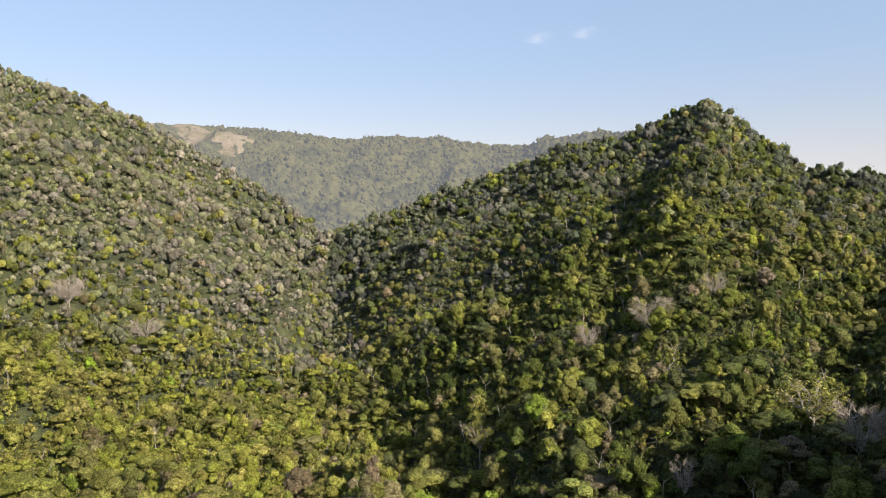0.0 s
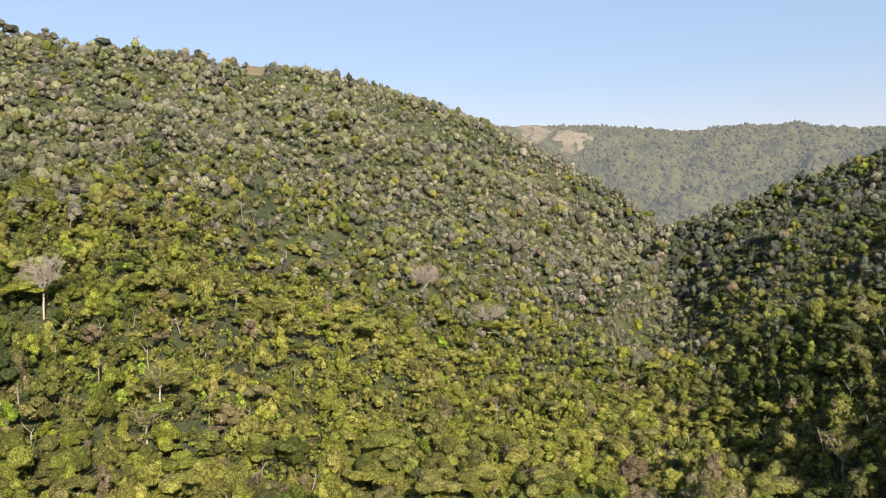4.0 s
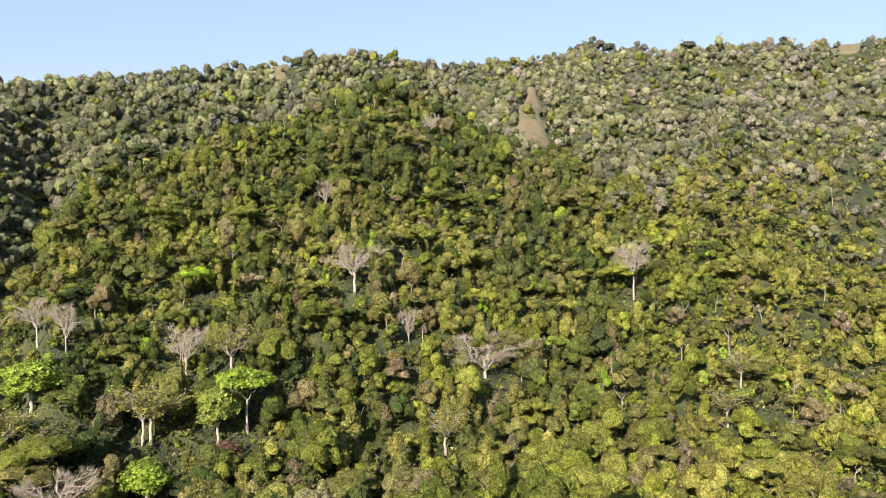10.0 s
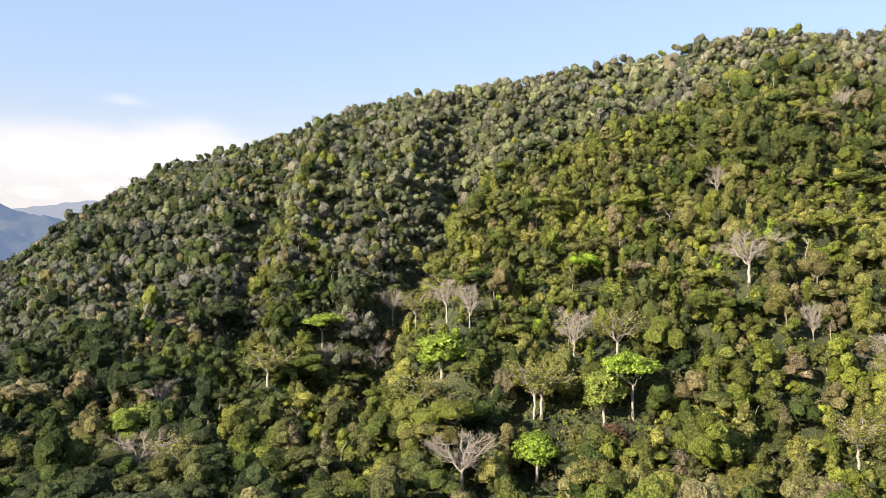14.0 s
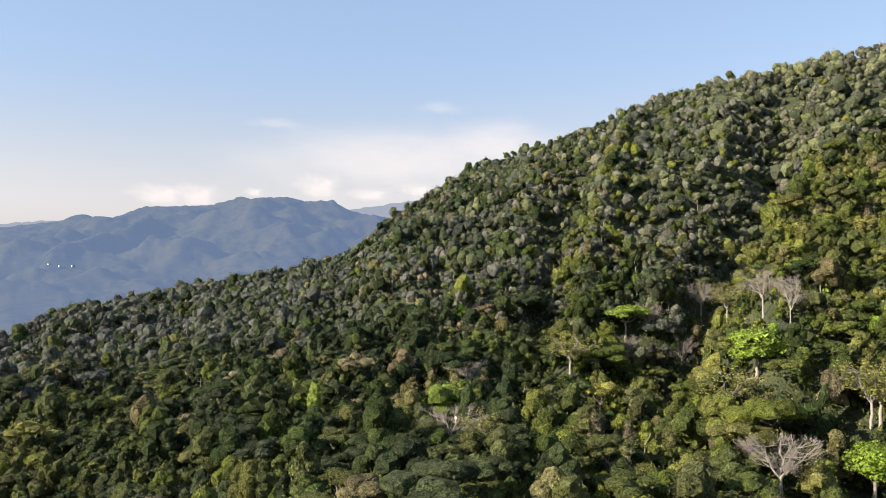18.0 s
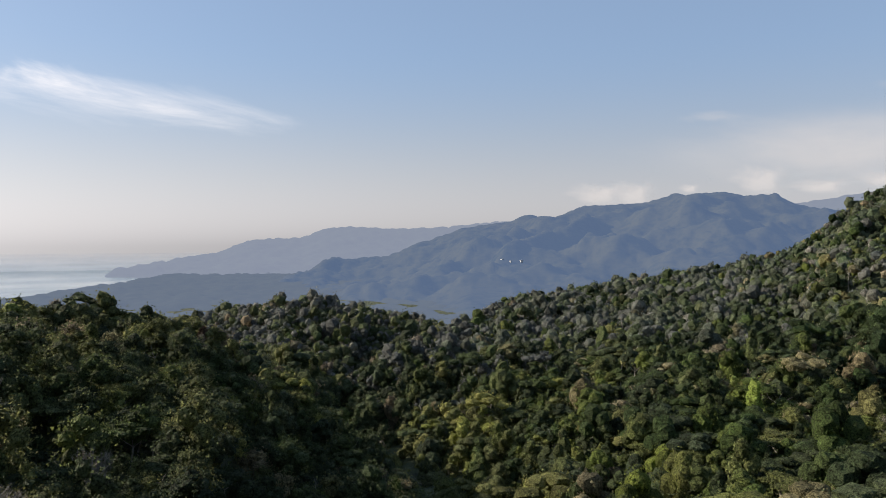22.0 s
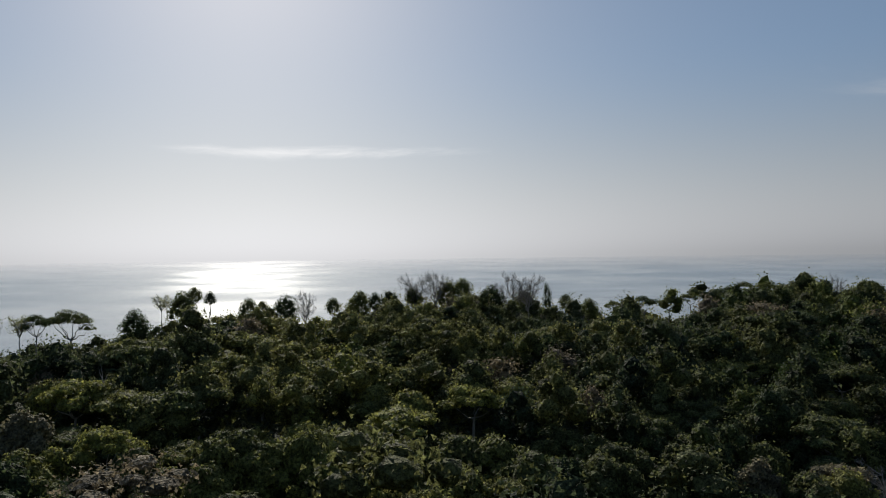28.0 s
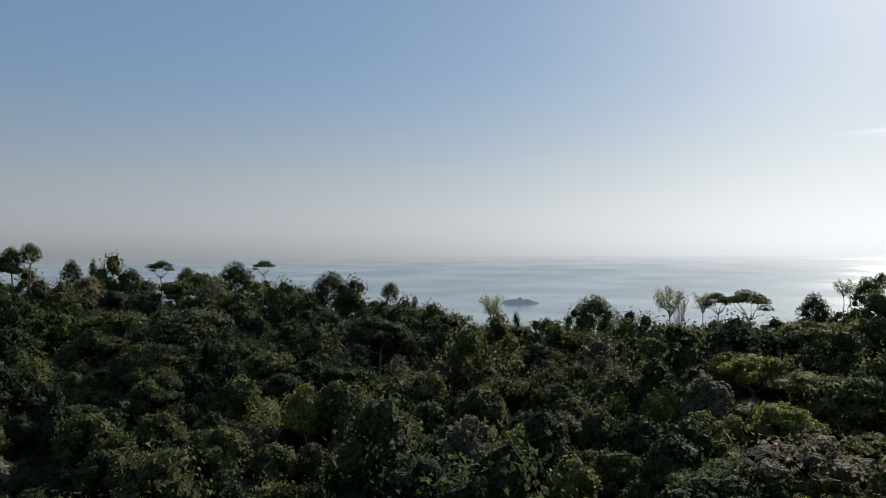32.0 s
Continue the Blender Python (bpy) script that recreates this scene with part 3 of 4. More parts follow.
# bare earth on the slopes: bearing, near and far distance, half widths there in degrees, name
BARE_GROUND = [(59.4, 650, 905, 1.5, 0.3, "landslide scar"),
               (49.1, 1085, 1150, 0.5, 0.9, "ridge clearing"),
               (45.4, 1130, 1185, 0.4, 0.7, "ridge clearing"),
               (38.3, 1200, 1262, 0.5, 1.1, "ridge clearing"),
               (77.8, 930, 982, 0.4, 0.8, "ridge clearing")]
for pb, p0, p1, w0, w1, name in BARE_GROUND:
    rr, uu = np.meshgrid(np.linspace(p0, p1, 24), np.linspace(-1, 1, 12), indexing="ij")
    wob = 1 + 0.5 * value_noise(rr / 30, np.sign(uu) * 2 + pb) + 0.3 * value_noise(rr / 11, np.sign(uu) * 3 + pb)
    bb = np.radians(pb + uu * np.interp(rr, (p0, p1), (w0, w1)) * wob)
    px, py = -np.sin(bb) * rr, np.cos(bb) * rr
    pz = EYE_Z + canopy(px, py)[0] - (4.0 if w0 > 1 else 7.0) - 2.5 * uu**4 - 10.0 * np.clip(1 - (rr - p0) / (p1 - p0) / 0.08, 0, 1) + 1.2 * value_noise(px / 7, py / 7)
    k = (np.arange(23)[:, None] * 12 + np.arange(11)).ravel()
    faces = np.stack([k, k + 12, k + 13, k + 1], -1)
    patch = new(name.replace(" ", "_"), mesh_from(name, np.stack([px, py, pz], -1).reshape(-1, 3), faces, M_SOIL, smooth=True))
    tagged(patch, "dry brown bare earth with sparse grass, " + name + " in the forest", "bare ground", kind="structure")


M_FIELD = two_tone("dry_field", [(0.36, (0.085, 0.088, 0.06)), (0.48, (0.165, 0.148, 0.125)), (0.6, (0.11, 0.104, 0.08))], 0.012)
# a cleared hillside field on the back range
rr, uu = np.meshgrid(np.linspace(2190, 2598, 40), np.linspace(-1, 1, 26), indexing="ij")
bb = np.interp(rr, (2190, 2300, 2450, 2598), (16.0, 15.6, 17.2, 18.4)) + uu * np.interp(rr, (2190, 2300, 2450, 2598), (0.4, 2.1, 1.7, 1.1)) * (1 + 0.35 * value_noise(rr / 26, np.sign(uu) * 3 + 0.5))
px, py = -np.sin(np.radians(bb)) * rr, np.cos(np.radians(bb)) * rr
pz = EYE_Z + BACK.height(bb, rr, px, py) + 2.0 - 8 * uu**6
k = (np.arange(39)[:, None] * 26 + np.arange(25)).ravel()
k = k[value_noise(px.ravel()[k] / 30, py.ravel()[k] / 30) > -0.45]
field = new("hillside_field", mesh_from("hillside_field", np.stack([px, py, pz], -1).reshape(-1, 3), np.stack([k, k + 26, k + 27, k + 1], -1), M_FIELD, smooth=True))
tagged(field, "dry reddish-brown cleared field on the far hillside", "field", kind="structure")


def eye_rise(b):
    """How far over its middle height the drone is while it looks that way."""
    return np.interp(b, (0, 35, 63, 90, 110, 139, 177, 216, 257), (22, 17, 12, 8, 5, 1, -4, -8, -11))


# sight lines from the drone: slopes that face away stay without trees
SB = np.arange(-36, 324, 0.5)
SR = np.concatenate([np.arange(60, 1500, 10.0), np.arange(1500, 2000, 40.0)])
gb, gr = np.meshgrid(np.radians(SB), SR, indexing="ij")
sight = np.maximum.accumulate(np.arctan2(canopy(-np.sin(gb) * gr, np.cos(gb) * gr)[0] - eye_rise(np.degrees(gb)), gr), axis=1)


def in_sight(b, r, z):
    i = np.clip(np.round((b + 36) / 0.5).astype(int), 0, len(SB) - 1)
    j = np.clip(np.searchsorted(SR, r - 25) - 1, 0, len(SR) - 1)
    return (r < 100) | (np.arctan2(z + 3 - eye_rise(b), r) > sight[i, j] - np.where(r > 560, 0.006, 0.012))


def young(b, r, hill):
    """1 where smaller, denser trees grow: the flat ground before the back valley and the cone hill."""
    return np.clip((58 - b) / 16, 0, 1) * np.where((hill == 0) | (hill == 1) | (hill == 3), 1.0, 0.0) * np.clip((900 - r) / 200, 0, 1)


def sites(near, far, cell, clearings=True):
    """Tree sites on a jittered grid between two distances."""
    n = int(far / cell) + 1
    gx, gy = np.meshgrid(np.arange(-n, n) * cell, np.arange(-n, n) * cell)
    gx = gx + 0.5 * cell * (np.arange(2 * n) % 2)[:, None]
    x = (gx + rng.uniform(-0.42, 0.42, gx.shape) * cell).ravel()
    y = (gy + rng.uniform(-0.42, 0.42, gy.shape) * cell).ravel()
    r = np.hypot(x, y)
    keep = (r > near) & (r < far)
    x, y, r = x[keep], y[keep], r[keep]
    b = np.degrees(np.arctan2(-x, y))
    b = np.where(b < -36, b + 360, b)
    z, k = canopy(x, y)
    keep = in_sight(b, r, z) & (z + EYE_Z > 0.4) & (b > -34) & (b < 290)
    keep &= (not clearings) | (rng.random(len(x)) < np.where((k == 6) & (r > 225), 1.0, np.where(r > 560, 0.92, np.where(r > 330, 0.86, np.where(b > 150, 0.95, 0.68))) + 0.3 * young(b, r, k)))
    for pb, p0, p1, w0, w1, _ in BARE_GROUND if clearings else ():
        keep &= (r < p0 - (40 if w0 > 1 else 12)) | (r > p1) | (np.abs(b - pb) > np.interp(r, (p0, p1), (w0, w1)) + 0.35) | (rng.random(len(r)) < 0.05)
    for hb, hr, _, hw in BARE + TWIGGY + PALE + LIME + CREST_DOMES + CREST_UMBRELLAS + CREST_FANS if clearings else ():
        if near < hr < far + 20:
            # room round the tree and before it
            for gap in (2, 10):
                hx, hy = bearing(hb, hr - gap)
                keep &= np.hypot(x - hx, y - hy) > 2.0 + 0.26 * hw
    return x[keep], y[keep], z[keep], r[keep], b[keep], k[keep]


def tones_at(x, y, b, r, hill):
    """Leaf colour by place: patches of kinds, single odd trees, painted shade and haze."""
    # darker or brighter by bearing and hill, for shade and sunlight on the slopes
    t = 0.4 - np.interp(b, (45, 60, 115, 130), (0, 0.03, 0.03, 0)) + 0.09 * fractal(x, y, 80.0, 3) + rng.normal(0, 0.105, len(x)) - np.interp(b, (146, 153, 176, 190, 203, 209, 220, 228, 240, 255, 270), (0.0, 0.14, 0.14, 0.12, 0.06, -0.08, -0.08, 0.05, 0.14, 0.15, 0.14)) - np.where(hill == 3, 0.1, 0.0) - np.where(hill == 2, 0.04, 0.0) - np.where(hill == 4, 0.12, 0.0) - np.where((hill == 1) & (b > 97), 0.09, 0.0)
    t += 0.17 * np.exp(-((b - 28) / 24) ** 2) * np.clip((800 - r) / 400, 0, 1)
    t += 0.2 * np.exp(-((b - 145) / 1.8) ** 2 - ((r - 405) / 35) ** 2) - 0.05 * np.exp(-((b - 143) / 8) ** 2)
    # further darkening by bearing, shade put into the leaf colour
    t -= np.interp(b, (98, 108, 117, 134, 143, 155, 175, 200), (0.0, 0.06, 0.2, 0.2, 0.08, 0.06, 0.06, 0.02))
    t = np.clip(t, 0.05, 0.61)
    # the knoll's haze, painted as darker grey-green leaves
    t = np.where(hill == 5, np.where(rng.random(len(x)) < 0.5, rng.uniform(1.1, 1.13, len(x)), rng.uniform(0.1, 0.24, len(x))), t)
    odd = rng.random(len(x))
    t = np.where(odd < np.where(b > 135, 0.04, 0.1), rng.uniform(0.84, 0.9, len(x)), t)
    t = np.where((odd > 0.11) & (odd < 0.135) & (r < 520) & (b < 135), 0.78, t)
    # greyed leaves, haze put into their colour, behind the near spur and high up
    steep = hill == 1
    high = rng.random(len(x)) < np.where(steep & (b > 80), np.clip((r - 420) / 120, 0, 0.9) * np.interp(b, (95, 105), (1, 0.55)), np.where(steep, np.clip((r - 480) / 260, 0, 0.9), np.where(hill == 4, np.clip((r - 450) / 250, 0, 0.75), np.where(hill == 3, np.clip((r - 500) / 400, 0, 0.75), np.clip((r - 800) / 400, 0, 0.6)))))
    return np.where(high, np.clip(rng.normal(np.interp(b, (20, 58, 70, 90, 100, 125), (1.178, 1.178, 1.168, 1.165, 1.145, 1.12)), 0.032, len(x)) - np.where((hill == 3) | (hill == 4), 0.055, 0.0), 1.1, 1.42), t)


def greens_at(x, y, b):
    """How fresh a green the leaves are: yellower on the flats before the back valley, greener on the spur."""
    g = np.interp(b, (-30, 0, 20, 40, 55, 75, 100, 130, 150, 290), (0.6, 0.55, 0.5, 0.55, 0.65, 0.75, 0.65, 0.45, 0.0, -0.15))
    return np.clip(g + 0.2 * fractal(x, y, 60.0, 2) + rng.normal(0, 0.38, len(x)), 0, 1)


def tube(points, radii, sides=5):
    """A tapered limb along points: vertices and triangles."""
    p, n = np.asarray(points, float), len(points)
    d = np.gradient(p, axis=0)
    d /= np.linalg.norm(d, axis=1, keepdims=True) + 1e-9
    a = np.cross(d, (0.31, 0.87, 0.38))
    a /= np.linalg.norm(a, axis=1, keepdims=True)
    b = np.cross(d, a)
    w = np.arange(sides) * 2 * np.pi / sides
    v = p[:, None] + np.asarray(radii)[:, None, None] * (np.cos(w)[:, None] * a[:, None] + np.sin(w)[:, None] * b[:, None])
    i, j = np.meshgrid(np.arange(n - 1), np.arange(sides), indexing="ij")
    q, r = (i * sides + j).ravel(), (i * sides + (j + 1) % sides).ravel()
    f = np.concatenate([np.stack([q, r, q + sides], -1), np.stack([r, r + sides, q + sides], -1)])
    return v.reshape(-1, 3), f


def joined(pieces):
    vs, fs, n = [], [], 0
    for v, f in pieces:
        vs.append(v)
        fs.append(f + n)
        n += len(v)
    return np.concatenate(vs), np.concatenate(fs)


def part(name, pieces, material, parent, label="", tone=None, green=0.4):
    """One mesh under a thing, from pieces of vertices and triangles."""
    v, f = joined(pieces)
    ob = new(name, mesh_from(name, v, f, material, None if tone is None else (np.full(len(f), tone), np.full(len(f), green)), smooth=tone is None))
    ob.parent = parent
    if label:
        ob["label"] = label
    return ob


def bent(a, c, sag=0.08, n=5, crook=0.05):
    """A slightly crooked line from a to c."""
    a, c = np.asarray(a, float), np.asarray(c, float)
    t = np.linspace(0, 1, n)[:, None]
    size = np.linalg.norm(c - a)
    w = rng.normal(0, crook * size, (n, 3)) * np.sin(t * np.pi)
    return a + (c - a) * t + (0, 0, -sag * size) * np.sin(t * np.pi) + w


def limbs_to(base, ends, radius):
    return [tube(bent(base, e), np.linspace(radius, radius * 0.25, 5), 4) for e in ends]


def leafy_tree(kind, leaves, tone, label, size=0.55, pale=False, name="", limbs=4, airy=False):
    """A living tree about 15 m tall: an empty at its foot with trunk, limbs and crown."""
    tree = new(name or {"dome": "broadleaf_tree", "umbrella": "umbrella_tree", "column": "vine_hung_tree"}[kind])
    c, rad = crown_lobes(kind, 16 if airy else 12)
    top = c[:, 2].max()
    fork = top * (0.55 if kind == "umbrella" else 0.45)
    bark = M_BARK if pale or kind == "umbrella" else M_TRUNK
    part("trunk", [tube(bent((0, 0, -14 if airy else -2), (0, 0, fork), 0.0, 5, 0.02), np.linspace(0.45, 0.3, 5), 6)], bark, tree)
    for k in np.argsort(-np.hypot(c[:, 0], c[:, 1]))[:limbs]:
        part("limb", limbs_to((0, 0, fork), [c[k]], 0.2), bark, tree)
    w = rad[:, 0] ** 2
    pick = rng.choice(len(c), leaves, p=w / w.sum())
    u = sphere_points(leaves, -0.3)
    p = c[pick] + rad[pick] * u * rng.uniform(0.82, 1.18, (leaves, 1))
    pieces = [(leaf_triangles(p, u, size, 0.55), np.arange(leaves * 3).reshape(-1, 3))]
    pieces += [core(c[k], rad[k] * (0.5 if airy else 0.92), not airy) for k in range(len(c))]
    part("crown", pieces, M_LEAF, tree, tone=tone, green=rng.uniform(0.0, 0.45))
    return tagged(tree, label, "tree")


def bare_tree(name, fan, twigs, label, leaves=0, deep=-2):
    """A leafless tree 20 m tall and 15 m wide: pale trunk, crooked limbs that fork, a haze of twigs."""
    tree = new(name)
    fork = 9.0 if fan else 4.5
    part("trunk", [tube(bent((0, 0, deep), (0, 0, fork), 0.0, 6, 0.012), np.linspace(0.42, 0.28, 6), 7)], M_BARK, tree)
    tips = []
    for k in range(6 if fan else 9):
        a = k * (1.05 if fan else 2.4) + rng.uniform(-0.3, 0.3)
        d = rng.uniform(3.0, 5.4) * (1 if fan else 1.15)
        end = np.array([np.cos(a) * d, np.sin(a) * d, rng.uniform(16.5, 18.5) - 0.13 * d * d + (0.6 if fan else 0)])
        line = bent((0, 0, fork - rng.uniform(0, 1.5)), end, 0.1, 6)
        pieces = [tube(line, np.linspace(0.3, 0.1, 6), 5)]
        for m in (2, 3, 4, 5):
            for _ in range(3):
                o = rng.normal(0, 1, 3) * (1.5, 1.5, 0.6) + np.array([np.cos(a), np.sin(a), 0.9]) * rng.uniform(0.8, 2.0)
                q = line[m] + o
                q[2] = min(q[2], 20)
                pieces.append(tube(bent(line[m], q, 0.0, 4), np.linspace(0.14, 0.05, 4), 3))
                tips.append(q)
        part("limb", pieces, M_BARK, tree)
    tips = np.array(tips)
    p = tips[rng.integers(0, len(tips), twigs)] + rng.normal(0, 0.5, (twigs, 3))
    way = p - (0, 0, fork) + rng.normal(0, 2.5, (twigs, 3))
    way /= np.linalg.norm(way, axis=1, keepdims=True)
    side = np.cross(way, rng.normal(0, 1, (twigs, 3)))
    side /= np.linalg.norm(side, axis=1, keepdims=True)
    s = rng.uniform(0.8, 2.2, (twigs, 1))
    tri = np.stack([p - side * 0.03, p + side * 0.03, p + way * s], 1).reshape(-1, 3)
    tagged(part("twig_crown", [(tri, np.arange(twigs * 3).reshape(-1, 3))], M_TWIG, tree, "grey-brown leafless twigs"), kind="stuff")
    if leaves:
        p = tips[rng.integers(0, len(tips), leaves)] + rng.normal(0, 0.8, (leaves, 3))
        u = np.tile((0.0, 0.0, 1.0), (leaves, 1))
        part("crown", [(leaf_triangles(p, u, 0.38, 0.8), np.arange(leaves * 3).reshape(-1, 3))], M_LEAF, tree, "thin pale green foliage", 0.6)
    return tagged(tree, label, "tree")


def stand(proto, b, r, high, wide, model_high, model_wide, group, tall_trunk=False):
    """Puts a tree at a bearing and distance, with its height and crown width."""
    x, y = bearing(b, r)
    z = EYE_Z + float(canopy(np.array([x]), np.array([y]))[0][0]) - 10.0
    up = high / model_high
    if tall_trunk:
        up = min(up, 1.25 * wide / model_wide)
        z += high - up * model_high
    m = Matrix.Translation((x, y, z)) @ Matrix.Rotation(rng.uniform(0, 6.28), 4, "Z") @ Matrix.Diagonal((wide / model_wide, wide / model_wide, up, 1))
    ob = copy_thing(proto, m)
    tagged(ob, group=group)
    return ob


def clear(*protos):
    """Takes the models away once their copies stand."""
    for p in protos:
        for o in (*p.children_recursive, p):
            bpy.data.objects.remove(o)


# single trees that stand out: bearing, distance, height, crown width
BARE = [(72.6, 381, 24.8, 26.5), (52.1, 420, 30.9, 20.0), (74.7, 469, 19.9, 17.1), (84.6, 338, 25.0, 14.8), (92.9, 261, 22.6, 22.5), (94.0, 373, 21.0, 16.4),
        (92.3, 353, 22.6, 11.6), (98.0, 527, 24.8, 20.1), (114.5, 365, 17.3, 17.4), (66.9, 575, 20.7, 11.8)]
TWIGGY = [(62.9, 344, 19.2, 27.7), (101.6, 488, 16.6, 15.0), (103.2, 464, 17.5, 15.2), (99.3, 481, 17.8, 12.3), (115.6, 297, 17.6, 20.6), (68.6, 355, 16.4, 8.3),
        (-16.0, 399, 21.8, 16.1), (-20.1, 439, 18.7, 10.3), (-29.7, 304, 22.7, 16.7), (-18.6, 265, 16.8, 6.8), (25.9, 577, 19.0, 19.0), (-11.3, 404, 18.0, 10.4),
        (25.8, 579, 20.0, 15.2), (21.0, 566, 16.9, 18.6), (171.4, 189, 14.0, 6.2), (178.1, 163, 12.4, 11.3)]
PALE = [(81.5, 336, 22.7, 23.3), (87.0, 308, 22.2, 25.9), (65.9, 295, 17.9, 19.4), (96.3, 427, 22.6, 18.1), (107.1, 382, 20.6, 25.1), (87.5, 308, 22.5, 22.5),
        (113.1, 287, 18.0, 18.9), (96.1, 323, 20.6, 23.6), (-3.4, 335, 21.1, 13.4), (-26.8, 320, 26.7, 25.7), (44.8, 359, 16.5, 15.7), (45.7, 338, 16.4, 17.2),
        (267.4, 153, 12.8, 12.4)]
LIME = [(82.5, 306, 23.8, 21.3), (80.4, 310, 23.6, 20.4), (87.3, 274, 17.6, 22.0), (94.4, 333, 20.9, 27.9), (103.2, 482, 19.8, 24.6), (115.2, 337, 16.9, 22.1),
        (181.2, 152, 12.9, 12.2), (233.8, 183, 14.6, 12.7), (249.3, 135, 13.0, 10.8), (265.2, 149, 15.7, 9.8), (229.7, 113, 11.6, 12.4), (239.6, 165, 14.0, 12.0),
        (211.0, 172, 14.0, 14.5), (206.2, 178, 13.6, 13.0), (203.4, 190, 13.8, 15.0), (213.6, 150, 13.0, 11.5), (231.6, 150, 13.5, 10.5), (235.4, 196, 15.0, 12.5), (245.5, 120, 12.5, 11.0)]
# the trees along the seaward crest, dark against the water
CREST_DOMES = [(230.5, 270, 19.6, 12.2), (227.5, 276, 22.5, 11.7), (226.6, 278, 23.8, 6.1), (225.6, 280, 22.2, 4.9), (223, 285, 19.6, 7.9), (222, 286, 18.2, 5.9),
               (220.4, 288, 19.8, 10.9), (217, 292, 18.5, 6.8), (215.1, 293, 19.8, 11.1), (213.9, 294, 17.8, 6.9), (211.2, 296, 17.1, 6.9), (207.6, 299, 18.6, 11.3),
               (205.4, 301, 16.9, 13.2), (200, 305, 18, 6.7), (198.4, 306, 16.9, 9.4), (183.8, 335, 16.3, 7.8), (180.2, 345, 15.5, 11.6), (180.1, 345, 14.9, 10.1),
               (184.2, 334, 15.9, 7.8), (285.3, 285, 20.9, 7.9), (284.2, 284, 23.1, 7.5), (281.8, 282, 18.9, 7.8), (278.1, 279, 17.7, 9.4), (274.4, 276, 18.6, 8.5),
               (271.1, 274, 19.1, 16), (264.3, 268, 21.1, 15.3), (259.9, 265, 21.1, 7), (248.3, 260, 16.8, 6.1), (245, 258, 23.6, 17.9)]
CREST_UMBRELLAS = [(236.5, 263, 21.6, 11.5), (234.5, 265, 21.6, 15.9), (196.7, 308, 15.1, 7.7), (194.5, 312, 16.4, 11.4),
               (192.8, 316, 15.5, 9.7), (191.4, 319, 15.9, 8.4), (188.9, 323, 15.6, 10.9), (187.8, 325, 15.9, 7.6), (186.4, 328, 14.3, 10.1), (276.1, 277, 20.4, 10.1),
               (269.1, 272, 20.4, 8.3)]
CREST_COLUMNS = [(201.3, 304, 22.5, 4), (184.6, 333, 15.5, 3.9), (280.5, 281, 20.4, 3.5), (258.1, 264, 19.3, 4.2), (250.6, 261, 20.4, 3.5)]
CREST_FANS = [(211, 296, 21.8, 10.8), (209.5, 297, 21.1, 11.3), (203.9, 302, 21.5, 11.5), (202.7, 303, 22.8, 10.2), (219, 290, 20.5, 7.2), (182.3, 340, 16.5, 6),
               (239, 260, 22.2, 3.5)]
CREST_SLENDER = [(237.5, 262, 22.8, 6.2), (228.8, 273, 22.4, 5.4), (252.4, 262, 23.8, 8.0), (239.7, 260, 25.3, 9.0)]
RIDGE_PINES = [(55.6, 1118, 22, 14), (55.0, 1116, 26, 14), (54.5, 1118, 22, 12), (53.8, 1119, 18, 12), (51.9, 1130, 22, 12), (51.4, 1130, 19, 10), (48.4, 1150, 21, 16), (42.2, 1215, 17, 14), (56.0, 1112, 18, 12), (53.9, 1116, 17, 12)]

bare = [bare_tree("bare_tree", True, 2300, "tall leafless tree with a pale grey trunk and fanned limbs") for _ in range(3)]
twiggy = [bare_tree("twiggy_tree", False, 3600, "leafless tree with a broad dome of grey-pink twigs") for _ in range(3)]
thin = [bare_tree("pale_limbed_tree", True, 300, "tall tree with white limbs under thin pale green foliage", 1300) for _ in range(3)]
slender = [bare_tree("crest_tree", True, 300, "slender forked tree with a thin flat crown on the seaward crest", 1500, -18) for _ in range(2)]
lime = [leafy_tree(k, 1500, 0.775, "bright lime-green broadleaf tree among darker forest", 0.5, True, "lime_green_tree") for k in ("dome", "umbrella", "dome")]
olive = [leafy_tree(k, 1500, 0.56, "yellow-green broadleaf tree lit from behind above the sea", 0.4, True, "yellow_green_tree") for k in ("dome", "umbrella", "dome")]
rust = leafy_tree("dome", 1200, 1.0, "broadleaf tree with rust-red new foliage", 0.5, name="rust_red_tree")
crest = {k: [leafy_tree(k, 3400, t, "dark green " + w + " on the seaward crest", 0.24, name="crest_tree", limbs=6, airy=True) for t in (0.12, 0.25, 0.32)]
         for k, w in (("dome", "round-crowned tree"), ("umbrella", "flat-topped umbrella tree"), ("column", "slender vine-hung tree"))}
# skyline trees take the greyed tones, haze put into their leaf colour
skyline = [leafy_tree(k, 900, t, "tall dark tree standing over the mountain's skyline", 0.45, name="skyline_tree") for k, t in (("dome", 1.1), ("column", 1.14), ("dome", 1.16))]
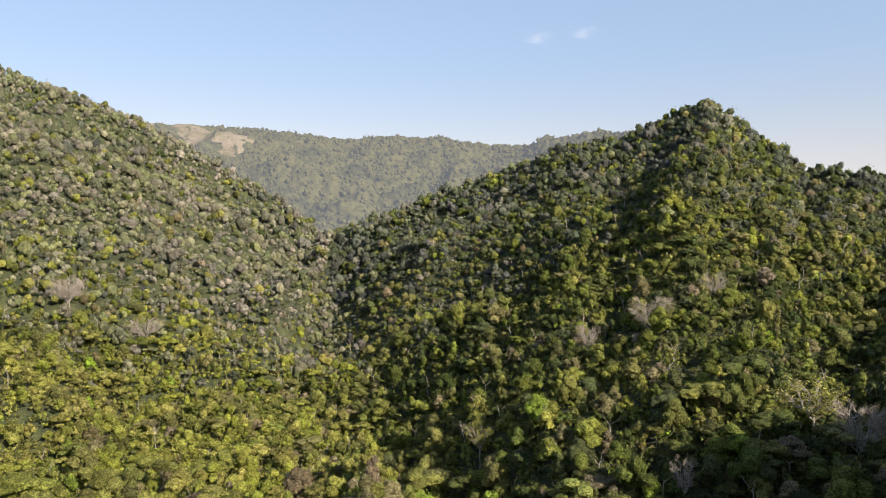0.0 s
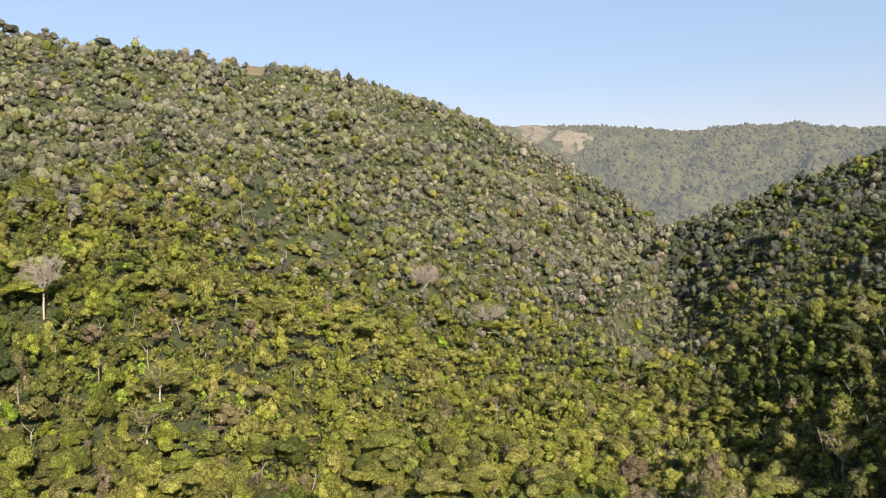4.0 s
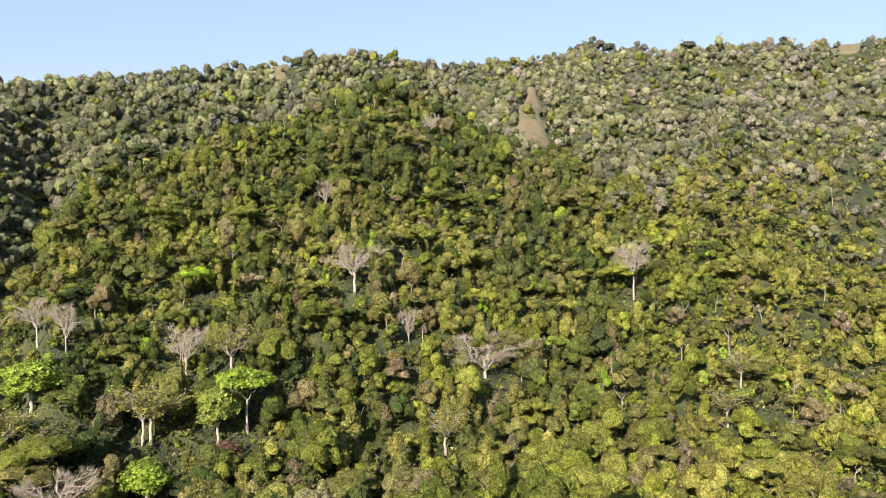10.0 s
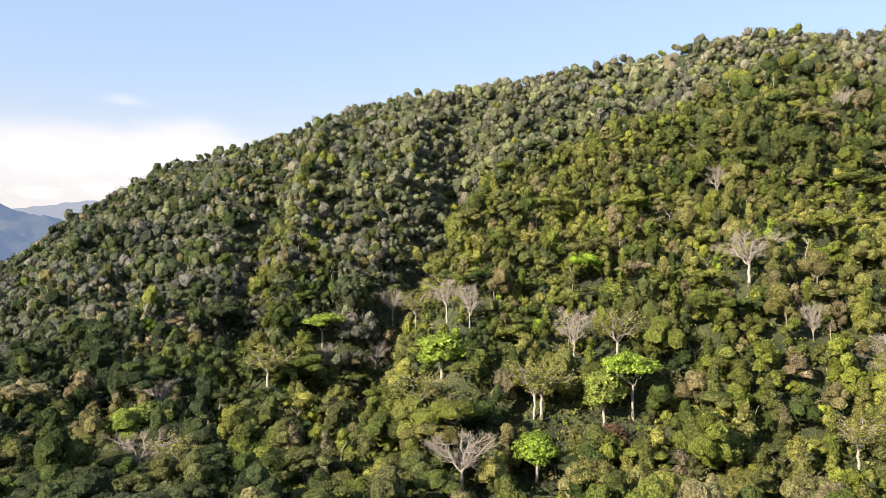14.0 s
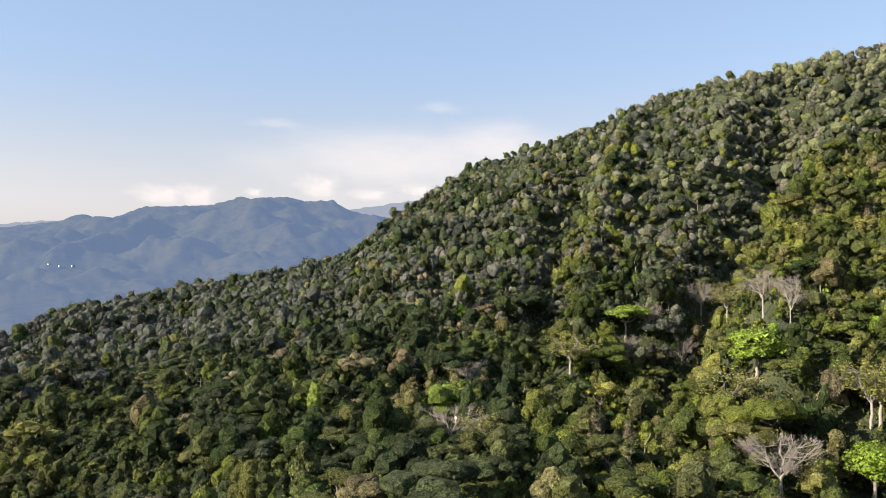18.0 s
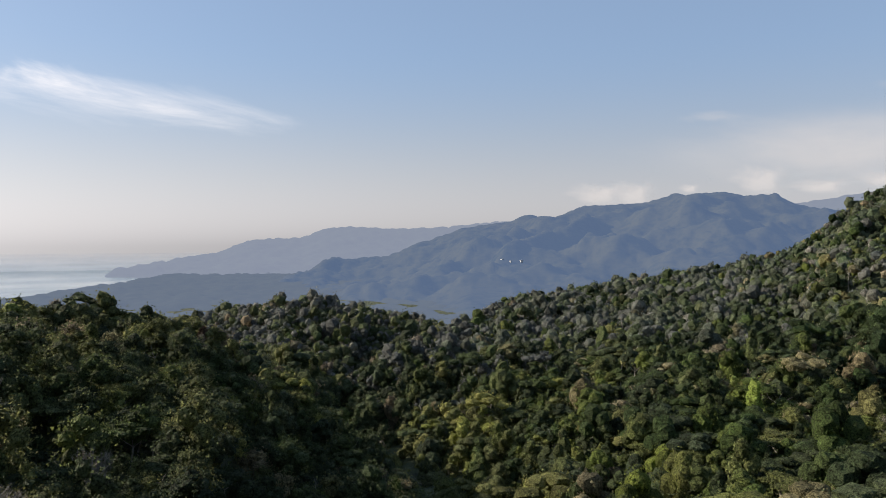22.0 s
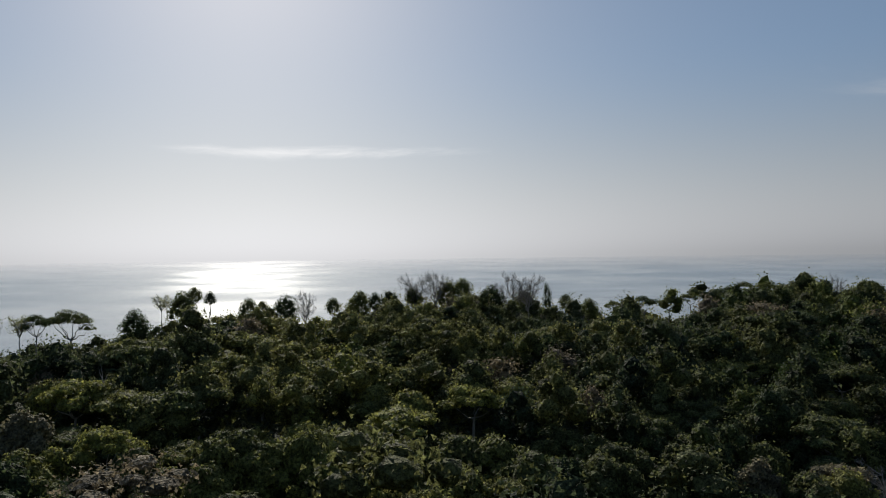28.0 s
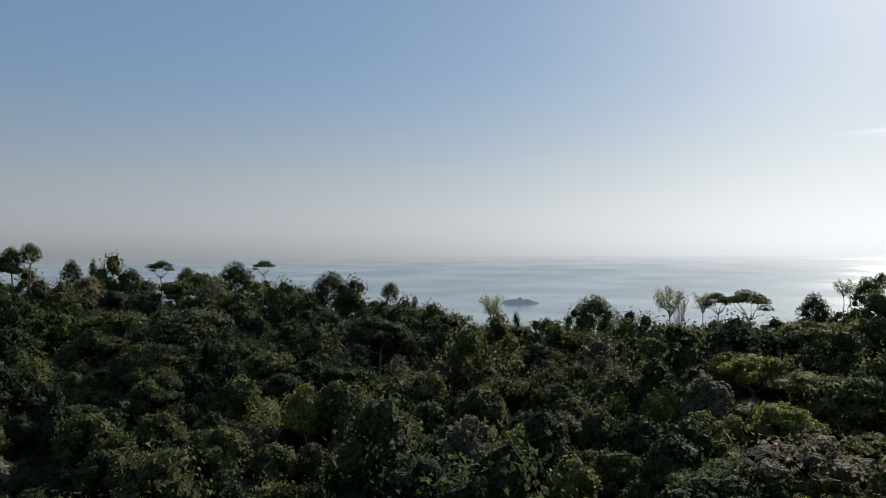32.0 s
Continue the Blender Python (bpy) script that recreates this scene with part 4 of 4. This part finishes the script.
for rows, models, h, w, group in ((BARE, bare, 20, 13.5, "leafless trees on the slopes"), (TWIGGY, twiggy, 19, 13.5, "twiggy trees on the slopes"),
                                  (PALE, thin, 20, 14, "pale-limbed trees on the slopes"), ([k for k in LIME if k[0] < 180], lime, 14.5, 13.5, "lime-green trees"),
                                  ([k for k in LIME if k[0] > 180], olive, 14.5, 13.5, "yellow-green trees above the sea"),
                                  (CREST_DOMES, crest["dome"], 14.5, 11.5, "trees on the seaward crest"), (CREST_UMBRELLAS, crest["umbrella"], 15, 17, "trees on the seaward crest"),
                                  (CREST_COLUMNS, crest["column"], 17, 7, "trees on the seaward crest"), (CREST_FANS, bare, 20, 13.5, "trees on the seaward crest"),
                                  (CREST_SLENDER, slender, 20, 13.5, "trees on the seaward crest"),
                                  (RIDGE_PINES, skyline, 17, 7, "trees on the mountain's skyline")):
    for k, (b, r, high, wide) in enumerate(rows):
        ob = stand(models[k % len(models)], b, r, high, wide, h, w, group, rows in (CREST_DOMES, CREST_UMBRELLAS, CREST_SLENDER))
        if rows is CREST_FANS:
            tagged(ob, "leafless flat-topped tree against the bright sea")
stand(rust, 81.9, 284, 16.1, 15.2, 14.5, 11.5, "")
stand(rust, 164.7, 391, 15.5, 7.0, 14.5, 11.5, "")
clear(*bare, *twiggy, *thin, *slender, *lime, *olive, *skyline, rust, *sum(crest.values(), []))

# the nearest trees, each a thing of its own, then the forest beyond them
KINDS = ("dome",) * 6 + ("umbrella",) * 3 + ("column",) * 3


def habits(b, r, hill):
    """Which crown grows where: flat crowns on the young flats, vine-hung columns on the steep spur, few columns by the sea."""
    n = len(b)
    flat, tall = np.where(b > 150, 0.07, 0.13) + 0.06 * young(b, r, hill) * (hill != 3), np.where(hill == 6, 0.03, np.where((hill == 2) | ((hill == 1) & (b > 70)), 0.3, 0.12))
    u = rng.random(n)
    return np.where(u < flat, rng.integers(6, 9, n), np.where(u > 1 - tall, rng.integers(9, 12, n), rng.integers(0, 6, n)))


TONE_NAMES = ((0.2, "dark green"), (0.38, "deep green"), (0.52, "olive-green"), (0.75, "yellow-green"), (0.8, "lime-green"), (2.0, "brownish"))
x, y, z, r, b, hill = sites(8, 330, 6.4)
kind = np.array(KINDS)[habits(b, r, hill)]
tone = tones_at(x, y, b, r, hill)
near_tree = np.zeros(len(x), bool)
WORDS = {"dome": "round-crowned broadleaf tree", "umbrella": "spreading flat-topped tree with a pale trunk", "column": "tall narrow tree hung with vines"}
for k in ("dome", "umbrella", "column"):
    order = np.flatnonzero((kind == k) & (z - eye_rise(b) > -0.335 * r))
    order = order[np.argsort(r[order])][:220]
    near_tree[order] = True
    for lo, hi in ((0, 0.2), (0.2, 0.38), (0.38, 0.52), (0.52, 0.75), (0.75, 2)):
        chosen = [i for i in order if lo <= tone[i] < hi]
        word = [n for t, n in TONE_NAMES if t >= hi][0]
        models = [leafy_tree(k, 850, float(np.mean(tone[chosen])) if lo < 0.75 else 0.9, word + " " + WORDS[k] + " in the rainforest", 0.42, limbs=3) for _ in range(2)] if chosen else []
        for n, i in enumerate(chosen):
            s = (rng.uniform(0.65, 1.05) + 0.5 * rng.random() ** 3) * (0.8 if hill[i] == 6 or b[i] > 150 else 0.9 - 0.22 * float(young(b[i], r[i], hill[i])))
            ob = copy_thing(models[n % 2], pose(x[i], y[i], EYE_Z + z[i] - 11 + rng.uniform(-2, 1), 0, 0, rng.uniform(0, 360)) @ Matrix.Diagonal((s, s, s * rng.uniform(0.85, 1.2), 1)))
            tagged(ob, group="nearest rainforest trees")
        clear(*models)

BANDS = [(8, 330, 6.4, 220, 0.42, 5), (330, 560, 6.4, 140, 0.5, 5), (560, 1050, 6.9, 30, 0.7, 2), (1050, 1700, 8.6, 12, 1.1, 2)]
for near, far, cell, leaves, size, masses in BANDS:
    protos = [crown_mesh(k if far < 600 else "dome", leaves, size, masses, far < 340) for k in KINDS]
    # finer leaves on the ridge that stands against the sea
    fine = [crown_mesh(k, 540, 0.36, 7, solid=0.7) for k in KINDS] if near < 100 else []
    plain = [crown_mesh(k, 80, 0.75, 4) for k in KINDS] if near < 100 else []
    if near > 100:
        x, y, z, r, b, hill = sites(near, far, cell)
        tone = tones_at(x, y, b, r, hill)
        near_tree = np.zeros(len(x), bool)
    green = greens_at(x, y, b)
    scale = (rng.uniform(0.45, 1.02, len(x)) + 0.95 * rng.random(len(x)) ** 4) * np.where(hill == 6, np.where(r > 225, 0.9, 0.8), np.where(r < 330, np.where(b > 150, 0.78, 0.88), np.where(r < 560, 0.82, 0.8)) - 0.2 * young(b, r, hill))
    scale = np.where((hill == 6) & (r > 225), np.minimum(scale, 1.15), scale)
    pick = habits(b, r, hill)
    gz = EYE_Z + z - tree_depth(r) + rng.normal(0, 1.7, len(x)).clip(-4, 4) - np.where(r > 850, 2.5, 0.0) - np.where((hill == 6) & (np.abs(r - np.interp(b, SEAWARD.b, SEAWARD.r)) < 26) & (b > 176), 1.2, 0.0)
    for h in np.unique(hill):
        w = (hill == h) & ~near_tree
        if not w.any():
            continue
        if near < 100:
            # plainer trees on the ground round the foot of the slopes
            under = w & (z + 20 - eye_rise(b) < -0.36 * r) & (r > 70)
            if under.any():
                v, f, t = place_many(plain, pick[under], x[under], y[under], gz[under], scale[under], tone[under], green[under])
                tagged(new("rainforest", mesh_from("rainforest", v, f, M_LEAF, t)), "dense rainforest crowns on the valley floor far below", "forest", kind="stuff")
            w &= ~under
            if not w.any():
                continue
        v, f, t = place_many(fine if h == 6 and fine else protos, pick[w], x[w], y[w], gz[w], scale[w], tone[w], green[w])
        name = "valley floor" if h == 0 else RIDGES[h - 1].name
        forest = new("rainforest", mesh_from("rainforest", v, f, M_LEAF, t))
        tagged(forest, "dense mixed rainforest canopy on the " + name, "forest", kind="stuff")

# small white houses on a shelf of the blue range
# white walls and tin greyed in their colour, for the haze before them
M_WALL = two_tone("weathered_white_wall", [(0.3, (0.4, 0.4, 0.39)), (0.5, (0.5, 0.5, 0.49)), (0.7, (0.42, 0.41, 0.4))], 0.4)
M_TIN = two_tone("tin_roof", [(0.3, (0.3, 0.3, 0.3)), (0.5, (0.4, 0.4, 0.4)), (0.7, (0.33, 0.32, 0.31))], 0.5, rough=0.5)
box_faces = [(0, 1, 2), (0, 2, 3), (4, 6, 5), (4, 7, 6), (0, 4, 5), (0, 5, 1), (1, 5, 6), (1, 6, 2), (2, 6, 7), (2, 7, 3), (3, 7, 4), (3, 4, 0)]
for b, r, wide, turn in ((143.41, 1818, 6.5, 20), (142.79, 1812, 4.0, -15), (142.0, 1816, 6.0, 5)):
    x, y = bearing(b, r)
    z = EYE_Z + float(BLUE.height(np.array([b]), np.array([r]), np.array([x]), np.array([y]))[0]) + 1.0
    house = new("house")
    house.matrix_world = pose(x, y, z, 0, 0, turn)
    w, d, h = wide / 2, 2.4, 2.2
    base = np.array([(-w, -d, -4), (w, -d, -4), (w, d, -4), (-w, d, -4), (-w, -d, h), (w, -d, h), (w, d, h), (-w, d, h)], float)
    part("wall", [(base, np.array(box_faces))], M_WALL, house)
    w, d = w + 0.5, d + 0.6
    ridge = np.array([(-w, -d, h - 0.1), (w, -d, h - 0.1), (w, d, h - 0.1), (-w, d, h - 0.1), (-w, 0, h + 1.1), (w, 0, h + 1.1)], float)
    part("roof", [(ridge, np.array([(0, 1, 5), (0, 5, 4), (2, 3, 4), (2, 4, 5), (1, 2, 5), (3, 0, 4), (0, 2, 1), (0, 3, 2)]))], M_TIN, house)
    tagged(house, "small white house with a tin roof on the far wooded slope", "house", group="houses on the blue range")

# treetops of the back range with its painted haze, left out on its cleared field
gx, gy = np.meshgrid(np.arange(-1250, 950, 15.0), np.arange(1300, 2640, 15.0))
x, y = (g.ravel() + rng.uniform(-7, 7, g.size) for g in (gx, gy))
r, b = np.hypot(x, y), np.degrees(np.arctan2(-x, y))
z = BACK.height(b, r, x, y)
i = np.clip(np.round((b + 36) / 0.5).astype(int), 0, len(SB) - 1)
field_b, field_w = (np.interp(r, (2190, 2300, 2450, 2598), q) for q in ((16.0, 15.6, 17.2, 18.4), (0.4, 2.1, 1.7, 1.1)))
keep = (r > 1450) & (r < 2605) & (b > -19) & (b < 25) & (np.arctan2(z + 10 - eye_rise(b), r) > sight[i, -1] - 0.012) & ((r < 2190) | (np.abs(b - field_b) > field_w))
x, y, z = x[keep], y[keep], z[keep]
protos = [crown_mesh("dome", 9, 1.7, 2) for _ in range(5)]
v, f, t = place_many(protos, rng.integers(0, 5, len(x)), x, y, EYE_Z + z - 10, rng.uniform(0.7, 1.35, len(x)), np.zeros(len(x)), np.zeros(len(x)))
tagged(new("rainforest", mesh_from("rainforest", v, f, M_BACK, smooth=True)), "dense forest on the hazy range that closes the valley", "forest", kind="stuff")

# slender pale stems that show between the crowns
x, y, z, r, b, hill = sites(200, 640, 29.0)
stems = []
for i in range(len(x)):
    foot = np.array([x[i], y[i], EYE_Z + z[i] - 11])
    fork = foot + rng.normal(0, 1.3, 3) * (1, 1, 0) + (0, 0, rng.uniform(6, 12))
    stems.append(tube(bent(foot, fork, 0.0, 4, 0.02), np.linspace(0.3, 0.2, 4), 4))
    for _ in range(3):
        stems.append(tube(bent(fork, fork + rng.normal(0, 2.2, 3) * (1, 1, 0) + (0, 0, rng.uniform(2.5, 5)), 0.05, 4), np.linspace(0.16, 0.06, 4), 3))
v, f = joined(stems)
tagged(new("tree_stem", mesh_from("tree_stem", v, f, M_BARK, smooth=True)), "slender pale trunks and forked limbs among the crowns", "tree trunk", kind="stuff")

# low undergrowth that closes the gaps between the crowns
protos = [(leaf_triangles(p := sphere_points(16, 0.0) * (3.4, 3.4, 2.6), p / 3.0, 1.0, 0.5), np.arange(48).reshape(-1, 3)) for _ in range(8)]
for near, far, cell in ((60, 330, 6.2), (330, 560, 6.6), (560, 1050, 11.0)):
    x, y, z, r, b, hill = sites(near, far, cell, False)
    v, f, t = place_many(protos, rng.integers(0, 8, len(x)), x, y, EYE_Z + z - tree_depth(r) - 1.0 + 4.5 * young(b, r, hill), rng.uniform(0.8, 1.6, len(x)), np.clip(tones_at(x, y, b, r, hill) - 0.04, 0, 1.3), greens_at(x, y, b))
    tagged(new("undergrowth", mesh_from("undergrowth", v, f, M_LEAF, t)), "tangled green undergrowth and vines below the canopy", "undergrowth", kind="stuff")

# ---- sky and sea ----
def cloud_material(name, stretch, cover, soft, thick=0.8, glow=0.62):
    m, n, l, b = nodes_of(name)
    tc, mp = n.new("ShaderNodeTexCoord"), n.new("ShaderNodeMapping")
    mp.inputs["Scale"].default_value = stretch
    l.new(tc.outputs["UV"], mp.inputs["Vector"])
    x = n.new("ShaderNodeTexNoise")
    x.inputs["Scale"].default_value, x.inputs["Detail"].default_value, x.inputs["Roughness"].default_value = 1.0, 9, 0.6
    x.inputs["Distortion"].default_value = 0.4
    l.new(mp.outputs[0], x.inputs["Vector"])
    g = n.new("ShaderNodeVectorMath")
    g.operation = "SUBTRACT"
    l.new(tc.outputs["UV"], g.inputs[0])
    g.inputs[1].default_value = (0.5, 0.5, 0)
    d = n.new("ShaderNodeVectorMath")
    d.operation = "LENGTH"
    l.new(g.outputs[0], d.inputs[0])
    edge = n.new("ShaderNodeMapRange")
    edge.inputs["From Min"].default_value, edge.inputs["From Max"].default_value = 0.5, 0.08
    l.new(d.outputs["Value"], edge.inputs["Value"])
    body = sum_node(n, l, x.outputs["Fac"], sum_node(n, l, sum_node(n, l, edge.outputs[0], 0.45, "MULTIPLY"), cover, "ADD"), "ADD")
    a = n.new("ShaderNodeMapRange")
    a.interpolation_type = "SMOOTHSTEP"
    a.inputs["From Min"].default_value, a.inputs["From Max"].default_value = 0.75, 0.75 + soft
    a.inputs["To Max"].default_value = thick
    l.new(body, a.inputs["Value"])
    # the cloud's sunlit white, painted as an even glow
    white, clear_, mix = n.new("ShaderNodeEmission"), n.new("ShaderNodeBsdfTransparent"), n.new("ShaderNodeMixShader")
    white.inputs["Color"].default_value, white.inputs["Strength"].default_value = (1.0, 0.98, 0.96, 1), glow
    l.new(sum_node(n, l, a.outputs[0], edge.outputs[0], "MULTIPLY"), mix.inputs[0])
    l.new(clear_.outputs[0], mix.inputs[1])
    l.new(white.outputs[0], mix.inputs[2])
    l.new(mix.outputs[0], n["Material Output"].inputs["Surface"])
    return m


def high_cloud(b, e, wide, tall, lean, material, label, grow=1.45):
    """A thin sheet of high cloud, far out: bearing, height, width, depth and lean in degrees."""
    wide, tall = wide * grow, tall * grow
    u, v = np.meshgrid(np.linspace(-0.5, 0.5, 25), np.linspace(-0.5, 0.5, 9), indexing="ij")
    bb = np.radians(b - u * wide)
    ee = np.radians(e + v * tall + u * wide * math.tan(radians(lean)))
    r = 4800.0
    co = np.stack([-np.sin(bb) * np.cos(ee) * r, np.cos(bb) * np.cos(ee) * r, EYE_Z + np.sin(ee) * r], -1).reshape(-1, 3)
    k = (np.arange(24)[:, None] * 9 + np.arange(8)).ravel()
    faces = np.stack([k, k + 9, k + 10, k + 1], -1)
    me = mesh_from("cloud", co, faces, material, smooth=True)
    uv = me.uv_layers.new(name="UVMap")
    flat = np.stack([u.ravel() + 0.5, v.ravel() + 0.5], -1)[faces.ravel()]
    uv.data.foreach_set("uv", flat.astype(np.float32).ravel())
    ob = new("cloud", me)
    ob.visible_shadow = False
    return tagged(ob, label, "cloud", kind="structure")


# glow set cloud by cloud, strongest for the streak near the sun
CIRRUS = cloud_material("cirrus", (3.4, 2.2, 1), 0.06, 0.5, 0.72, 0.75)
FAINT = cloud_material("faint_cloud", (2.5, 2.0, 1), 0.02, 0.5, 0.26)
WISP = cloud_material("cloud_wisp", (2.0, 1.0, 1), 0.1, 0.5, 0.34, 0.45)
STREAK = cloud_material("cloud_streak", (4.0, 1.2, 1), 0.09, 0.4, 0.85, 1.15)
BANK = cloud_material("cloud_bank", (2.0, 1.0, 1), 0.12, 0.45, 0.62, 0.45)
high_cloud(171.5, 9.8, 27.0, 3.4, -7.0, CIRRUS, "long thin white cirrus cloud tapering over the coast", 1.75)
high_cloud(175.2, 10.9, 9.0, 2.6, -11.0, CIRRUS, "feathered head of the long cirrus cloud", 1.5)
high_cloud(219.4, 7.3, 24.4, 1.3, -0.0, STREAK, "thin level streak of white cloud above the sea")
high_cloud(121.6, 6.0, 29.0, 6.3, -1.7, BANK, "soft bank of white cloud behind the mountain")
high_cloud(128.8, 8.7, 5.8, 1.1, -0.7, WISP, "small white cloud streak over the cloud bank")
high_cloud(116.8, 10.0, 4.9, 1.3, -2.7, WISP, "faint wisp of white cloud")
high_cloud(113.1, 7.2, 15.1, 4.6, 1.7, BANK, "soft bank of white cloud beside the mountain")
high_cloud(-10.5, 15.1, 4.4, 1.9, -4.9, FAINT, "small faint white cloud over the cone hill")
high_cloud(-7.2, 14.9, 4.5, 1.9, -4.1, FAINT, "small faint white cloud over the cone hill")


HEAP = cloud_material("cumulus", (2.2, 2.0, 1), 0.06, 0.26, 0.65, 0.46)
# heaped clouds behind the far ranges: bearing and height of the base, width, height in degrees
for b, e, wide, tall in [(136.4, 3.0, 3.8, 1.5), (133.9, 2.9, 2.9, 1.7), (125.4, 3.6, 3.4, 1.9), (130.1, 3.6, 1.3, 0.6), (118.2, 3.7, 2.5, 1), (121.7, 3.4, 3.4, 0.9), (-6.7, 7.0, 2.1, 0.4)]:
    high_cloud(b, e + tall * 0.45, wide * 1.5, tall * 1.7, 0, HEAP, "small heaped white cloud behind the mountains")

# a low islet out at sea
# haze over the islet, painted as glow in its material
M_ISLE = hazed_material("islet_forest", (0.05, 0.065, 0.045), (0.15, 0.14, 0.1), (0.17, 0.205, 0.255), 0.76)
for b, r, half, high in ((251.2, 1541, 40.0, 12.5),):
    u, v = np.meshgrid(np.linspace(-1, 1, 30), np.linspace(-1, 1, 12), indexing="ij")
    base = bearing(b, r)
    side, away = bearing(b + 90), bearing(b)
    co = base + u[..., None] * side * half + v[..., None] * away * half * 0.5
    h = high * np.clip(1 - u**2 - v**2, 0, 1) ** 0.65 * (0.7 + 0.6 * value_noise(u * 3 + 5, v * 3)) - 1.0
    k = (np.arange(29)[:, None] * 12 + np.arange(11)).ravel()
    faces = np.stack([k, k + 12, k + 13, k + 1], -1)
    isle = new("islet", mesh_from("islet", np.concatenate([co, (h + sea_height(co[..., 0], co[..., 1]))[..., None]], -1).reshape(-1, 3), faces, M_ISLE, smooth=True))
    tagged(isle, "low dark wooded islet out in the sea", "island")
